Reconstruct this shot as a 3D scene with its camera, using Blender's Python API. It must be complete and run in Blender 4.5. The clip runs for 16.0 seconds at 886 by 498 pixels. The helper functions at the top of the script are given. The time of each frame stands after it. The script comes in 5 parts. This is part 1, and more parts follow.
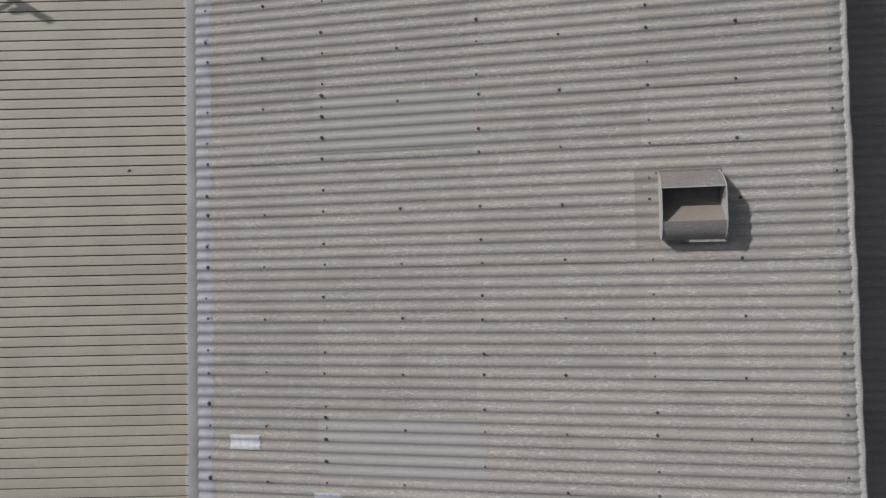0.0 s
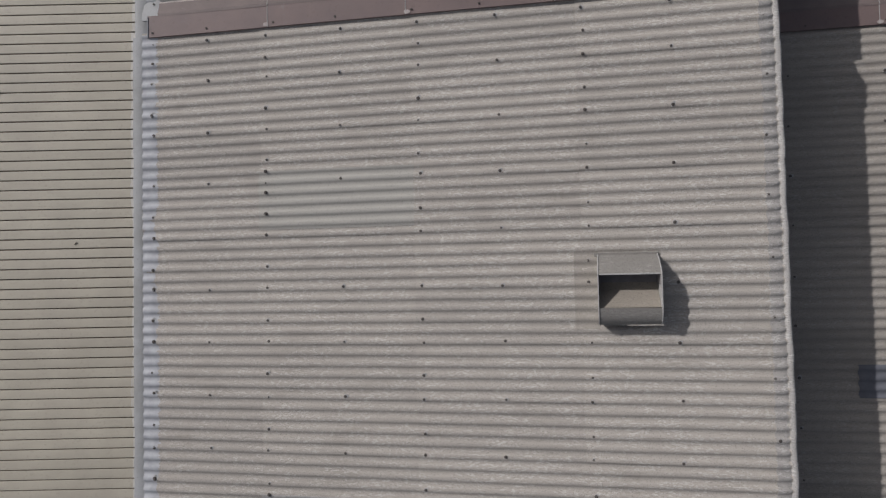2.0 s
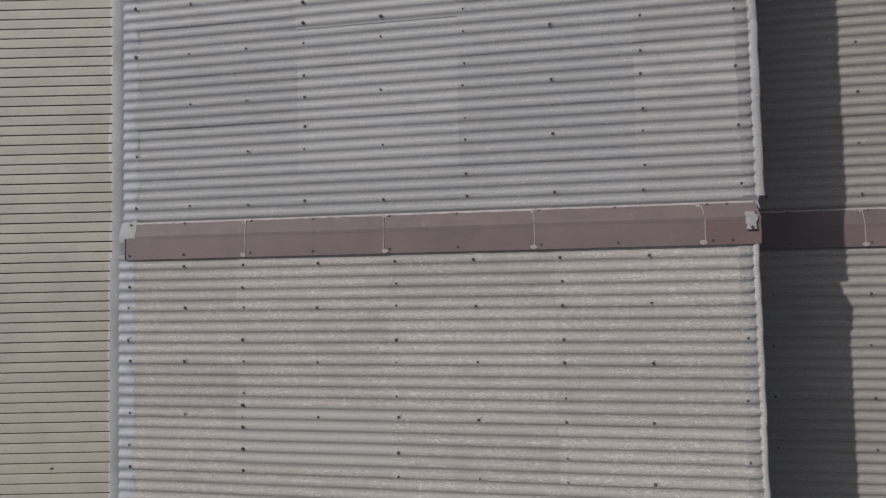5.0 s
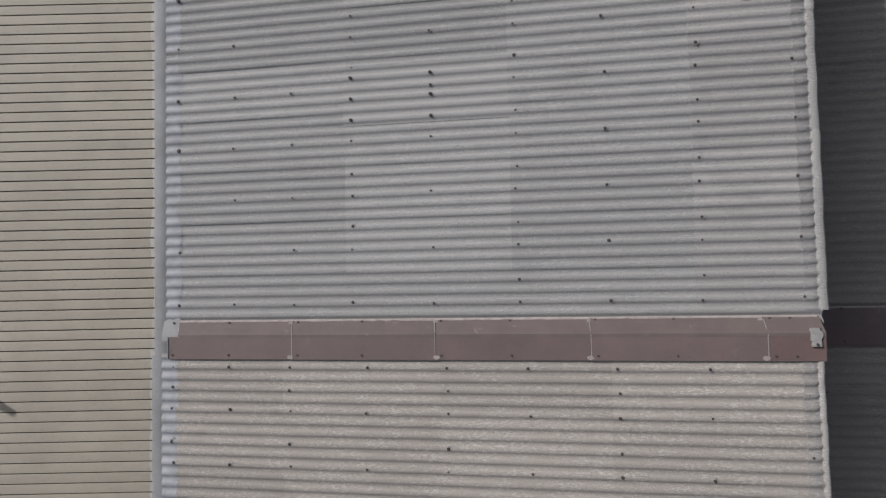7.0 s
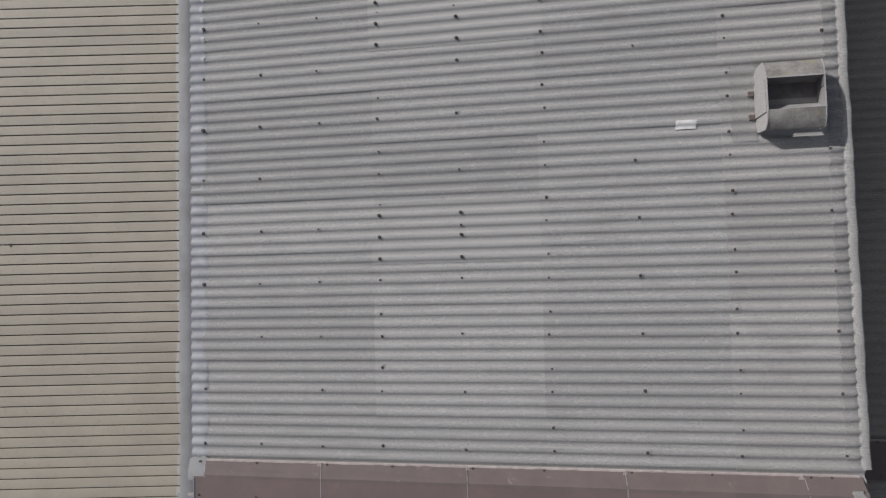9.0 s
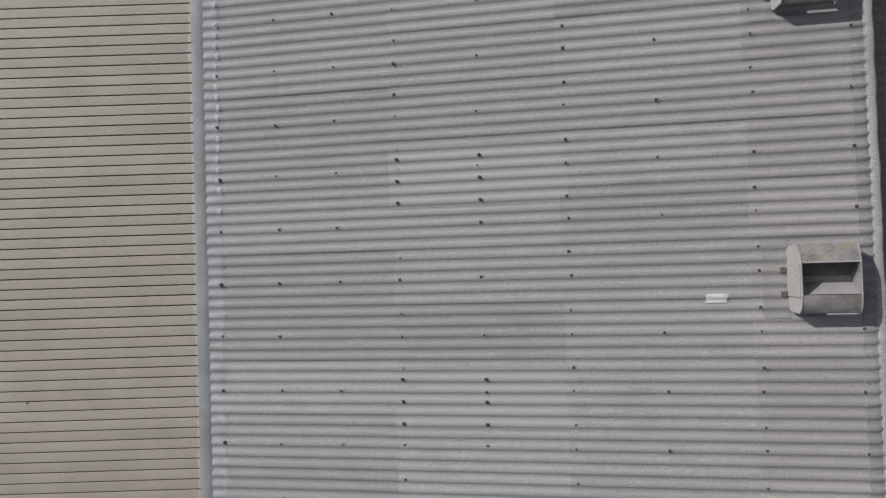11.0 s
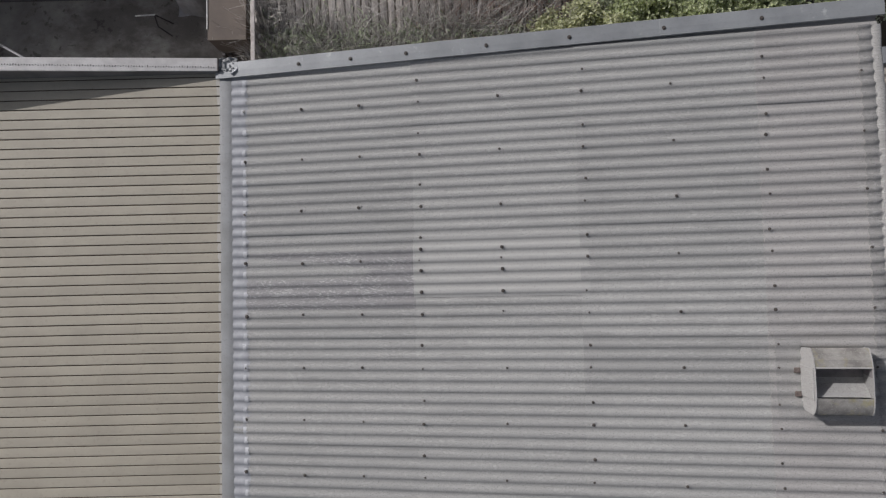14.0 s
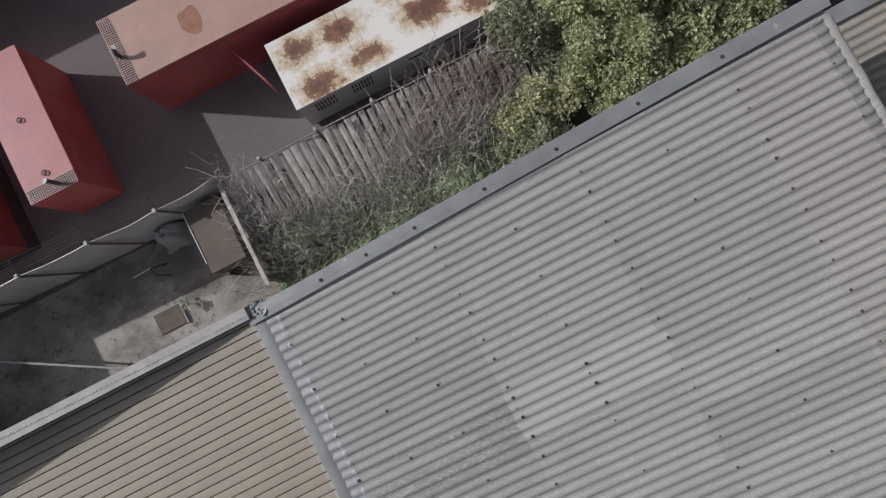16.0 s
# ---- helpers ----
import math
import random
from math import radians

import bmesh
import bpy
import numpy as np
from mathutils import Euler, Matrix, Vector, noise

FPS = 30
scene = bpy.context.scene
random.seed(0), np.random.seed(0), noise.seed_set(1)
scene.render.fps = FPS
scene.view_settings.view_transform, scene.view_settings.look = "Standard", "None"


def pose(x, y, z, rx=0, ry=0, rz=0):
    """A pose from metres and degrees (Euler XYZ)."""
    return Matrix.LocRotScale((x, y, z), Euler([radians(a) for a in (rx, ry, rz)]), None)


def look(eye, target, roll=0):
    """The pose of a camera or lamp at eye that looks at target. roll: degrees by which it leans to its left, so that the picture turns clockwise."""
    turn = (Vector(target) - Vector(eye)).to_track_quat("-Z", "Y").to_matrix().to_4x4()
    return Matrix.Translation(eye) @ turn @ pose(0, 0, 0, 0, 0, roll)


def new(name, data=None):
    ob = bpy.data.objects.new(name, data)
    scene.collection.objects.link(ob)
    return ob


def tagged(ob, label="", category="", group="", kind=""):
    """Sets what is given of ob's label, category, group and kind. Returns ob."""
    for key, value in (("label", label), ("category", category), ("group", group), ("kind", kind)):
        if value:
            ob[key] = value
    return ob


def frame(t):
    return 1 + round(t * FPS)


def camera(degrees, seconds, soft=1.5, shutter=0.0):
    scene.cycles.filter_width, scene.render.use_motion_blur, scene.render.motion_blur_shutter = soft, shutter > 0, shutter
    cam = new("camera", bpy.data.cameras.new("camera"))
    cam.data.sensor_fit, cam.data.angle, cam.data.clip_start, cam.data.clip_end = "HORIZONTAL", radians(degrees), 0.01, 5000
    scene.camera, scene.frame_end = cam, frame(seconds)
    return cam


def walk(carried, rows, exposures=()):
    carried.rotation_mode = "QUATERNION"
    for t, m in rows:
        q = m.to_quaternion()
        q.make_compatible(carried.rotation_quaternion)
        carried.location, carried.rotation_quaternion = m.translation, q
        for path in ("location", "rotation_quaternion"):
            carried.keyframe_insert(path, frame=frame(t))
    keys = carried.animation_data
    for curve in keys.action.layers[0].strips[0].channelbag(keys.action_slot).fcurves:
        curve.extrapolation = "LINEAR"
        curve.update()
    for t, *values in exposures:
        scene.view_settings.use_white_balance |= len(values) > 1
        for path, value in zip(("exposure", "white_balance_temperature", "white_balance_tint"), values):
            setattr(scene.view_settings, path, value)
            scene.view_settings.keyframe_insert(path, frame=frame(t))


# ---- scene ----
cam = camera(78.8, 16.0, soft=1.2)
PATH = [
    (0, (0.106, -0.496, 9.201), (0.102, -0.437, 7.202), -5.05),
    (0.5, (0.296, -0.244, 9.224), (0.288, -0.183, 7.225), -8.61),
    (1, (0.531, 0.063, 9.222), (0.528, 0.128, 7.224), -3.81),
    (1.5, (0.806, 0.396, 9.232), (0.802, 0.46, 7.233), -4.80),
    (2, (1.055, 0.731, 9.236), (1.051, 0.793, 7.237), -4.93),
    (2.5, (1.282, 1.147, 9.222), (1.275, 1.21, 7.223), -7.60),
    (3, (1.445, 1.755, 9.207), (1.439, 1.821, 7.208), -6.44),
    (3.5, (1.568, 2.524, 9.222), (1.562, 2.591, 7.223), -6.36),
    (4, (1.611, 3.274, 9.246), (1.607, 3.347, 7.248), -4.36),
    (4.5, (1.585, 3.964, 9.251), (1.58, 4.037, 7.252), -5.16),
    (7, (0.702, 6.197, 9.143), (0.695, 6.276, 7.144), -6.30),
    (7.5, (0.53, 6.661, 9.136), (0.524, 6.745, 7.138), -5.35),
    (8, (0.424, 7.221, 9.117), (0.417, 7.307, 7.119), -5.95),
    (8.5, (0.339, 7.836, 9.102), (0.334, 7.921, 7.103), -4.7),
    (9, (0.26, 8.454, 9.101), (0.252, 8.54, 7.103), -6.72),
    (11.5, (-0.119, 12.088, 9.035), (-0.119, 12.124, 7.036), -1.8),
    (12, (-0.135, 12.945, 9.043), (-0.129, 12.995, 7.043), 5.19),
    (12.5, (-0.14, 13.91, 9.093), (-0.137, 13.969, 7.094), 1.27),
    (13, (-0.201, 14.893, 9.142), (-0.193, 14.97, 7.143), 4.41),
    (13.5, (-0.308, 15.951, 9.184), (-0.299, 16.029, 7.186), 5.2),
    (14, (-0.422, 16.963, 9.256), (-0.424, 17.048, 7.258), -2.68),
    (14.5, (-0.646, 17.858, 9.325), (-0.645, 17.951, 7.327), -0.65),
    (15, (-0.909, 18.621, 9.398), (-0.907, 18.712, 7.4), -0.1),
    (15.2, (-0.973, 18.852, 9.418), (-0.972, 18.948, 7.42), -0.40),
    (15.4, (-1.016, 19.056, 9.44), (-1.01, 19.159, 7.443), 0.68),
    (15.5, (-1.011, 19.158, 9.446), (-1.005, 19.26, 7.448), -2.26),
    (15.6, (-0.988, 19.266, 9.448), (-0.979, 19.367, 7.451), -4.13),
    (15.7, (-0.954, 19.368, 9.453), (-0.944, 19.467, 7.456), -7.28),
    (15.8, (-0.902, 19.459, 9.458), (-0.89, 19.559, 7.46), -10.45),
    (16, (-0.753, 19.626, 9.481), (-0.742, 19.727, 7.484), -20.95),
]
walk(cam, [(t, look(eye, target, roll)) for t, eye, target, roll in PATH], [(0, 0.0, 6340, 14.3), (16, 0.03, 6340, 14.3)])

# ---- light ----
SUN = Vector((-1.56, 0.95, 1.0)).normalized()
world = bpy.data.worlds.new("sky")
scene.world = world
world.use_nodes = True
wn = world.node_tree.nodes
sky = wn.new("ShaderNodeTexSky")
sky.sky_type = "NISHITA"
sky.sun_disc = False
sky.air_density, sky.dust_density, sky.ozone_density = 1.0, 2.6, 1.0
sky.sun_elevation = math.asin(SUN.z)
sky.sun_rotation = math.atan2(SUN.x, SUN.y)
wn["Background"].inputs[1].default_value = 0.068
pale = wn.new("ShaderNodeHueSaturation")  # sky colour desaturated, to keep the shadows from turning too blue
pale.inputs["Saturation"].default_value = 0.50
world.node_tree.links.new(sky.outputs[0], pale.inputs["Color"])
world.node_tree.links.new(pale.outputs[0], wn["Background"].inputs[0])
sun = new("sun", bpy.data.lights.new("sun", "SUN"))
sun.data.energy, sun.data.angle, sun.data.color = 2.95, radians(0.6), (1.0, 0.98, 0.945)
sun.matrix_world = look(SUN * 40, (0, 0, 0))

# ---- materials ----
def mat(name, rough=0.8, metal=0.0):
    m = bpy.data.materials.new(name)
    m.use_nodes = True
    b = m.node_tree.nodes["Principled BSDF"]
    b.inputs["Roughness"].default_value = rough
    b.inputs["Metallic"].default_value = metal
    return m, m.node_tree.nodes, m.node_tree.links, b


def noise_node(n, l, vec, scale, detail=4.0, rough=0.6):
    k = n.new("ShaderNodeTexNoise")
    k.inputs["Scale"].default_value, k.inputs["Detail"].default_value, k.inputs["Roughness"].default_value = scale, detail, rough
    l.new(vec, k.inputs["Vector"])
    return k.outputs["Fac"]


def stretch(n, l, vec, sx, sy, sz):
    k = n.new("ShaderNodeMapping")
    k.inputs["Scale"].default_value = (sx, sy, sz)
    l.new(vec, k.inputs["Vector"])
    return k.outputs[0]


def ramp(n, l, fac, *stops):
    k = n.new("ShaderNodeValToRGB")
    e = k.color_ramp.elements
    while len(e) < len(stops):
        e.new(0.5)
    for q, (p, c) in zip(e, stops):
        q.position, q.color = p, (*c, 1) if len(c) == 3 else c
    l.new(fac, k.inputs[0])
    return k.outputs[0]


def mix(n, l, a, b, fac, kind="MIX"):
    k = n.new("ShaderNodeMix")
    k.data_type, k.blend_type = "RGBA", kind
    for val, idx in ((fac, 0), (a, 6), (b, 7)):
        if isinstance(val, (int, float)):
            k.inputs[idx].default_value = val
        elif isinstance(val, tuple):
            k.inputs[idx].default_value = (*val, 1)
        else:
            l.new(val, k.inputs[idx])
    return k.outputs[2]


def math_node(n, l, op, a, b):
    k = n.new("ShaderNodeMath")
    k.operation = op
    for val, idx in ((a, 0), (b, 1)):
        if isinstance(val, (int, float)):
            k.inputs[idx].default_value = val
        else:
            l.new(val, k.inputs[idx])
    return k.outputs[0]


def bump(n, l, b, fac, strength=0.3, distance=0.004):
    k = n.new("ShaderNodeBump")
    k.inputs["Strength"].default_value, k.inputs["Distance"].default_value = strength, distance
    l.new(fac, k.inputs["Height"])
    l.new(k.outputs[0], b.inputs["Normal"])


def tinted(n, l, col, amount):
    """Varies a colour from object to object."""
    o = n.new("ShaderNodeObjectInfo")
    g = ramp(n, l, o.outputs["Random"], (0.0, (1 - amount,) * 3), (1.0, (1 + amount * 0.6, 1 + amount * 0.58, 1 + amount * 0.55)))
    return mix(n, l, col, g, 1.0, "MULTIPLY")


def fibre_cement(name, dark, light, speck, streak=1.0, speckle=0.55, tint=0.07):
    m, n, l, b = mat(name, 0.92)
    geo = n.new("ShaderNodeNewGeometry").outputs["Position"]
    big = noise_node(n, l, geo, 0.9, 5)
    st = noise_node(n, l, stretch(n, l, geo, 1.6, 26, 1), 1.0, 5, 0.65)
    f = math_node(n, l, "ADD", math_node(n, l, "ADD", math_node(n, l, "MULTIPLY", big, 0.7), 0.2), math_node(n, l, "ADD", math_node(n, l, "MULTIPLY", st, streak), (1 - streak) * 0.5))
    col = ramp(n, l, f, (0.56, dark), (1.38, light))
    fine = noise_node(n, l, stretch(n, l, geo, 14, 40, 14), 1.0, 3, 0.7)
    patchy = noise_node(n, l, stretch(n, l, geo, 2.2, 5, 2), 1.0, 3)
    sf = math_node(n, l, "MULTIPLY", ramp(n, l, fine, (0.50, (0, 0, 0)), (0.62, (1, 1, 1))), ramp(n, l, patchy, (0.36, (0, 0, 0)), (0.58, (1, 1, 1))))
    col = mix(n, l, col, speck, math_node(n, l, "MULTIPLY", sf, speckle))
    dk = ramp(n, l, noise_node(n, l, geo, 70, 2, 0.5), (0.34, (1, 1, 1)), (0.42, (0, 0, 0)))
    col = mix(n, l, col, tuple(c * 0.55 for c in dark), math_node(n, l, "MULTIPLY", dk, 0.5))
    col = tinted(n, l, col, tint)
    l.new(col, b.inputs["Base Color"])
    bump(n, l, b, math_node(n, l, "ADD", fine, st), 0.6, 0.004)
    return m


def painted(name, base, dark, rough=0.55, scale=3.0, metal=0.0, rust=None, tint=0.05, chips=0.0):
    m, n, l, b = mat(name, rough, metal)
    geo = n.new("ShaderNodeNewGeometry").outputs["Position"]
    a = noise_node(n, l, geo, scale, 6, 0.65)
    col = ramp(n, l, a, (0.35, dark), (0.62, base))
    g = noise_node(n, l, geo, scale * 16, 3, 0.6)
    col = mix(n, l, col, tuple(c * 0.75 for c in dark), math_node(n, l, "MULTIPLY", ramp(n, l, g, (0.55, (0, 0, 0)), (0.75, (1, 1, 1))), 0.5))
    if rust:
        r = noise_node(n, l, geo, scale * 1.7, 7, 0.72)
        col = mix(n, l, col, rust, ramp(n, l, r, (0.66 - chips, (0, 0, 0)), (0.74 - chips, (1, 1, 1))))
    col = tinted(n, l, col, tint)
    l.new(col, b.inputs["Base Color"])
    bump(n, l, b, g, 0.15, 0.002)
    return m


FC_NEAR = fibre_cement("fibre_cement_warm", (0.207, 0.189, 0.163), (0.338, 0.314, 0.280), (0.53, 0.513, 0.48), 1.0, 0.68)
FC_PALE_NEAR = fibre_cement("fibre_cement_newer", (0.225, 0.214, 0.188), (0.345, 0.334, 0.302), (0.45, 0.44, 0.41), 0.8, 0.25, 0.05)
FC_FAR = fibre_cement("fibre_cement_grey", (0.210, 0.210, 0.201), (0.324, 0.325, 0.313), (0.48, 0.475, 0.46), 0.9, 0.45, 0.11)
FC_LIGHT = fibre_cement("fibre_cement_new", (0.274, 0.273, 0.262), (0.368, 0.367, 0.352), (0.45, 0.448, 0.43), 0.8, 0.25, 0.05)
FC_NEAR_DARK = fibre_cement("fibre_cement_warm_dark", (0.190, 0.174, 0.151), (0.318, 0.296, 0.265), (0.50, 0.483, 0.45), 1.0, 0.6)
FC_SMOOTH = fibre_cement("fibre_cement_smooth", (0.222, 0.212, 0.201), (0.340, 0.328, 0.313), (0.46, 0.45, 0.44), 0.8, 0.3, 0.04)
FC_FAR_WARM = fibre_cement("fibre_cement_grey_warm", (0.214, 0.208, 0.199), (0.330, 0.322, 0.310), (0.48, 0.47, 0.455), 0.9, 0.35, 0.11)
FC_MOTTLED = fibre_cement("fibre_cement_lichen", (0.145, 0.143, 0.144), (0.260, 0.257, 0.256), (0.46, 0.46, 0.45), 0.8, 0.9, 0.06)
FC_NEXT = fibre_cement("fibre_cement_yellowed", (0.172, 0.155, 0.135), (0.285, 0.262, 0.230), (0.43, 0.41, 0.375), 1.0, 0.4)
FC_CAP = fibre_cement("ridge_fibre_cement", (0.185, 0.178, 0.168), (0.315, 0.305, 0.290), (0.50, 0.49, 0.47), 0.5, 0.7, 0.08)
FC_APRON = fibre_cement("ridge_apron_cement", (0.17, 0.162, 0.15), (0.300, 0.288, 0.270), (0.48, 0.47, 0.45), 0.6, 0.75, 0.08)
FC_APRON_GREY = fibre_cement("grey_ridge_apron_cement", (0.150, 0.148, 0.141), (0.262, 0.259, 0.250), (0.40, 0.395, 0.38), 0.6, 0.6, 0.14)
FC_CAP_GREY = fibre_cement("grey_ridge_cement", (0.190, 0.188, 0.178), (0.295, 0.292, 0.280), (0.44, 0.435, 0.42), 0.5, 0.6, 0.08)
FC_GRIMY = fibre_cement("grimy_fibre_cement", (0.168, 0.165, 0.158), (0.285, 0.282, 0.272), (0.42, 0.415, 0.40), 0.9, 0.4, 0.05)
FC_GRIMY_WARM = fibre_cement("grimy_warm_fibre_cement", (0.165, 0.150, 0.130), (0.285, 0.264, 0.232), (0.42, 0.405, 0.375), 0.9, 0.4, 0.05)
FC_VENT = fibre_cement("vent_fibre_cement", (0.125, 0.117, 0.106), (0.205, 0.195, 0.178), (0.32, 0.31, 0.29), 0.4, 0.5, 0.06)
FC_BAFFLE = fibre_cement("dusty_baffle_cement", (0.165, 0.145, 0.120), (0.255, 0.228, 0.190), (0.34, 0.31, 0.27), 0.3, 0.4, 0.05)
FC_PALE = fibre_cement("vent_edge_cement", (0.225, 0.22, 0.21), (0.345, 0.34, 0.33), (0.46, 0.455, 0.44), 0.4, 0.5, 0.05)
SEAL = painted("sealant_paint", (0.375, 0.385, 0.405), (0.29, 0.298, 0.312), 0.75, 5.0)
SEAL_WHITE = painted("thick_white_sealant", (0.62, 0.63, 0.65), (0.45, 0.46, 0.48), 0.7, 14.0)
DAUB = painted("thick_pale_sealant", (0.50, 0.512, 0.53), (0.40, 0.41, 0.425), 0.75, 14.0)
PAINT_EDGE = painted("overlapped_paint", (0.47, 0.455, 0.415), (0.41, 0.39, 0.345), 0.6, 4.0)
BLUE_PATCH = painted("blue_grey_patch", (0.135, 0.14, 0.158), (0.105, 0.11, 0.124), 0.8, 3.0)
FLASH = painted("painted_flashing", (0.305, 0.312, 0.315), (0.23, 0.234, 0.228), 0.7, 1.6)
BEIGE = painted("beige_metal", (0.405, 0.372, 0.300), (0.358, 0.328, 0.265), 0.72, 1.2, 0.0, tint=0.05)
# dark brown puts the shade of the narrow seams into the colour
GROOVE = painted("groove_shade", (0.12, 0.09, 0.068), (0.075, 0.058, 0.045), 0.9, 6)
BROWN = painted("brown_metal", (0.180, 0.132, 0.122), (0.150, 0.114, 0.109), 0.72, 1.1, 0.0, (0.19, 0.16, 0.155), 0.10, 0.04)
BROWN_PALE = painted("faded_brown_metal", (0.160, 0.127, 0.118), (0.135, 0.108, 0.102), 0.75, 2.2, 0.0, (0.23, 0.195, 0.18), 0.08, 0.04)
BROWN_RED = painted("red_brown_metal", (0.185, 0.120, 0.106), (0.155, 0.108, 0.100), 0.72, 1.1, 0.0, (0.19, 0.15, 0.14), 0.08, 0.03)
WORN = painted("worn_pale_edge", (0.40, 0.355, 0.335), (0.29, 0.25, 0.235), 0.8, 9.0)
ZINC = painted("zinc_flashing", (0.285, 0.298, 0.305), (0.225, 0.236, 0.243), 0.55, 2.0, 0.2, (0.42, 0.425, 0.43), 0.06, 0.05)
BOLT = painted("bolt_cap", (0.10, 0.085, 0.075), (0.05, 0.044, 0.04), 0.7, 40)
WHITE = painted("white_paint", (0.75, 0.75, 0.73), (0.60, 0.60, 0.58), 0.6, 9)
# wall grey set dark, with the shade these walls stand in put into the colour
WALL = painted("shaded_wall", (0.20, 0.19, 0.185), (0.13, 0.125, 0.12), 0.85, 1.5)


def stained_concrete():
    m, n, l, b = mat("yard_concrete", 0.92)
    geo = n.new("ShaderNodeNewGeometry").outputs["Position"]
    a = noise_node(n, l, geo, 1.1, 6, 0.65)
    col = ramp(n, l, a, (0.34, (0.27, 0.255, 0.232)), (0.66, (0.46, 0.445, 0.40)))
    damp = noise_node(n, l, stretch(n, l, geo, 0.55, 0.8, 1), 1.0, 7, 0.68)
    col = mix(n, l, col, (0.115, 0.10, 0.092), math_node(n, l, "MULTIPLY", ramp(n, l, damp, (0.47, (0, 0, 0)), (0.60, (1, 1, 1))), 0.65))
    spots = noise_node(n, l, geo, 5.5, 4, 0.6)
    col = mix(n, l, col, (0.07, 0.06, 0.055), math_node(n, l, "MULTIPLY", ramp(n, l, spots, (0.60, (0, 0, 0)), (0.68, (1, 1, 1))), 0.6))
    fine = noise_node(n, l, geo, 45, 3, 0.6)
    col = mix(n, l, col, (0.44, 0.43, 0.39), math_node(n, l, "MULTIPLY", ramp(n, l, fine, (0.58, (0, 0, 0)), (0.70, (1, 1, 1))), 0.35))
    l.new(col, b.inputs["Base Color"])
    bump(n, l, b, fine, 0.4, 0.004)
    return m


CONCRETE = stained_concrete()
ASPHALT = fibre_cement("dark_yard_surface", (0.092, 0.079, 0.082), (0.172, 0.153, 0.154), (0.27, 0.25, 0.245), 0.1, 0.4, 0.0)
# soil held near black, so that gaps between the palings read as shade
SOIL = fibre_cement("shaded_soil", (0.028, 0.023, 0.019), (0.070, 0.058, 0.046), (0.11, 0.095, 0.078), 0.1, 0.5, 0.0)
SHEETING = painted("grey_sheeting", (0.76, 0.74, 0.725), (0.62, 0.605, 0.595), 0.75, 2.0)
STEEL = painted("galvanised_steel", (0.45, 0.45, 0.45), (0.32, 0.32, 0.32), 0.5, 8, 0.4)
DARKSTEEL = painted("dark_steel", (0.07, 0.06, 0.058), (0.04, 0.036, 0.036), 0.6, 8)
TIMBER = painted("weathered_timber", (0.52, 0.485, 0.46), (0.34, 0.31, 0.292), 0.9, 7, 0.0, (0.22, 0.15, 0.12), 0.36, 0.03)
RUSTY = painted("rusty_bracket", (0.15, 0.122, 0.110), (0.095, 0.075, 0.067), 0.9, 18)
# dark tone stands for the unlit depth of the open ventilators
THROAT = painted("throat_shade", (0.24, 0.225, 0.225), (0.17, 0.16, 0.162), 0.9, 6)
CARD = painted("brown_board", (0.180, 0.148, 0.124), (0.135, 0.112, 0.096), 0.85, 2.0)
DRAIN = painted("brown_drain_steel", (0.30, 0.245, 0.205), (0.23, 0.185, 0.155), 0.8, 6.0)
TARP = painted("grey_tarp", (0.52, 0.52, 0.53), (0.38, 0.38, 0.385), 0.7, 5)
PINK = painted("faded_red_paint", (0.52, 0.225, 0.225), (0.44, 0.185, 0.19), 0.5, 1.0)
ORANGE = painted("faded_orange_paint", (0.52, 0.345, 0.285), (0.45, 0.29, 0.24), 0.5, 1.0, 0.0, (0.30, 0.13, 0.085), 0.0, 0.0)
RED = painted("red_paint", (0.44, 0.095, 0.092), (0.36, 0.076, 0.074), 0.5, 1.2)
DEEP_RED = painted("deep_red_paint", (0.25, 0.050, 0.046), (0.19, 0.038, 0.036), 0.5, 1.2)
RUST = painted("rust", (0.40, 0.215, 0.155), (0.30, 0.150, 0.105), 0.9, 5)
BOXGREY = painted("grey_panel", (0.80, 0.80, 0.79), (0.68, 0.68, 0.67), 0.6, 2.0)


def leaf_mat(name, a, b_, gloss=0.45, glow=(1.25, 1.3, 0.9)):
    m, n, l, b = mat(name, gloss)
    g = n.new("ShaderNodeNewGeometry")
    col = ramp(n, l, g.outputs["Random Per Island"], (0.0, a), (0.6, b_), (1.0, tuple(min(1, c * 1.5) for c in b_)))
    l.new(col, b.inputs["Base Color"])
    tr = n.new("ShaderNodeBsdfTranslucent")
    l.new(mix(n, l, col, glow, 1.0, "MULTIPLY"), tr.inputs[0])
    ms = n.new("ShaderNodeMixShader")
    ms.inputs[0].default_value = 0.42
    l.new(b.outputs[0], ms.inputs[1])
    l.new(tr.outputs[0], ms.inputs[2])
    l.new(ms.outputs[0], n["Material Output"].inputs[0])
    return m


LEAF = leaf_mat("bush_leaf", (0.20, 0.228, 0.126), (0.425, 0.458, 0.295), 0.42)
LEAF_DULL = leaf_mat("dull_leaf", (0.13, 0.145, 0.095), (0.29, 0.31, 0.225), 0.5)
LEAF_Y = leaf_mat("yellow_leaf", (0.245, 0.258, 0.150), (0.48, 0.485, 0.33))
WEED = leaf_mat("weed_leaf", (0.215, 0.245, 0.175), (0.50, 0.535, 0.44), 0.7, (1.12, 1.18, 0.95))
TWIG = leaf_mat("dry_twig", (0.30, 0.283, 0.270), (0.64, 0.622, 0.605), 0.9, (1.1, 1.1, 1.05))
TWIG_RED = leaf_mat("reddish_twig", (0.26, 0.17, 0.15), (0.45, 0.33, 0.30), 0.9)
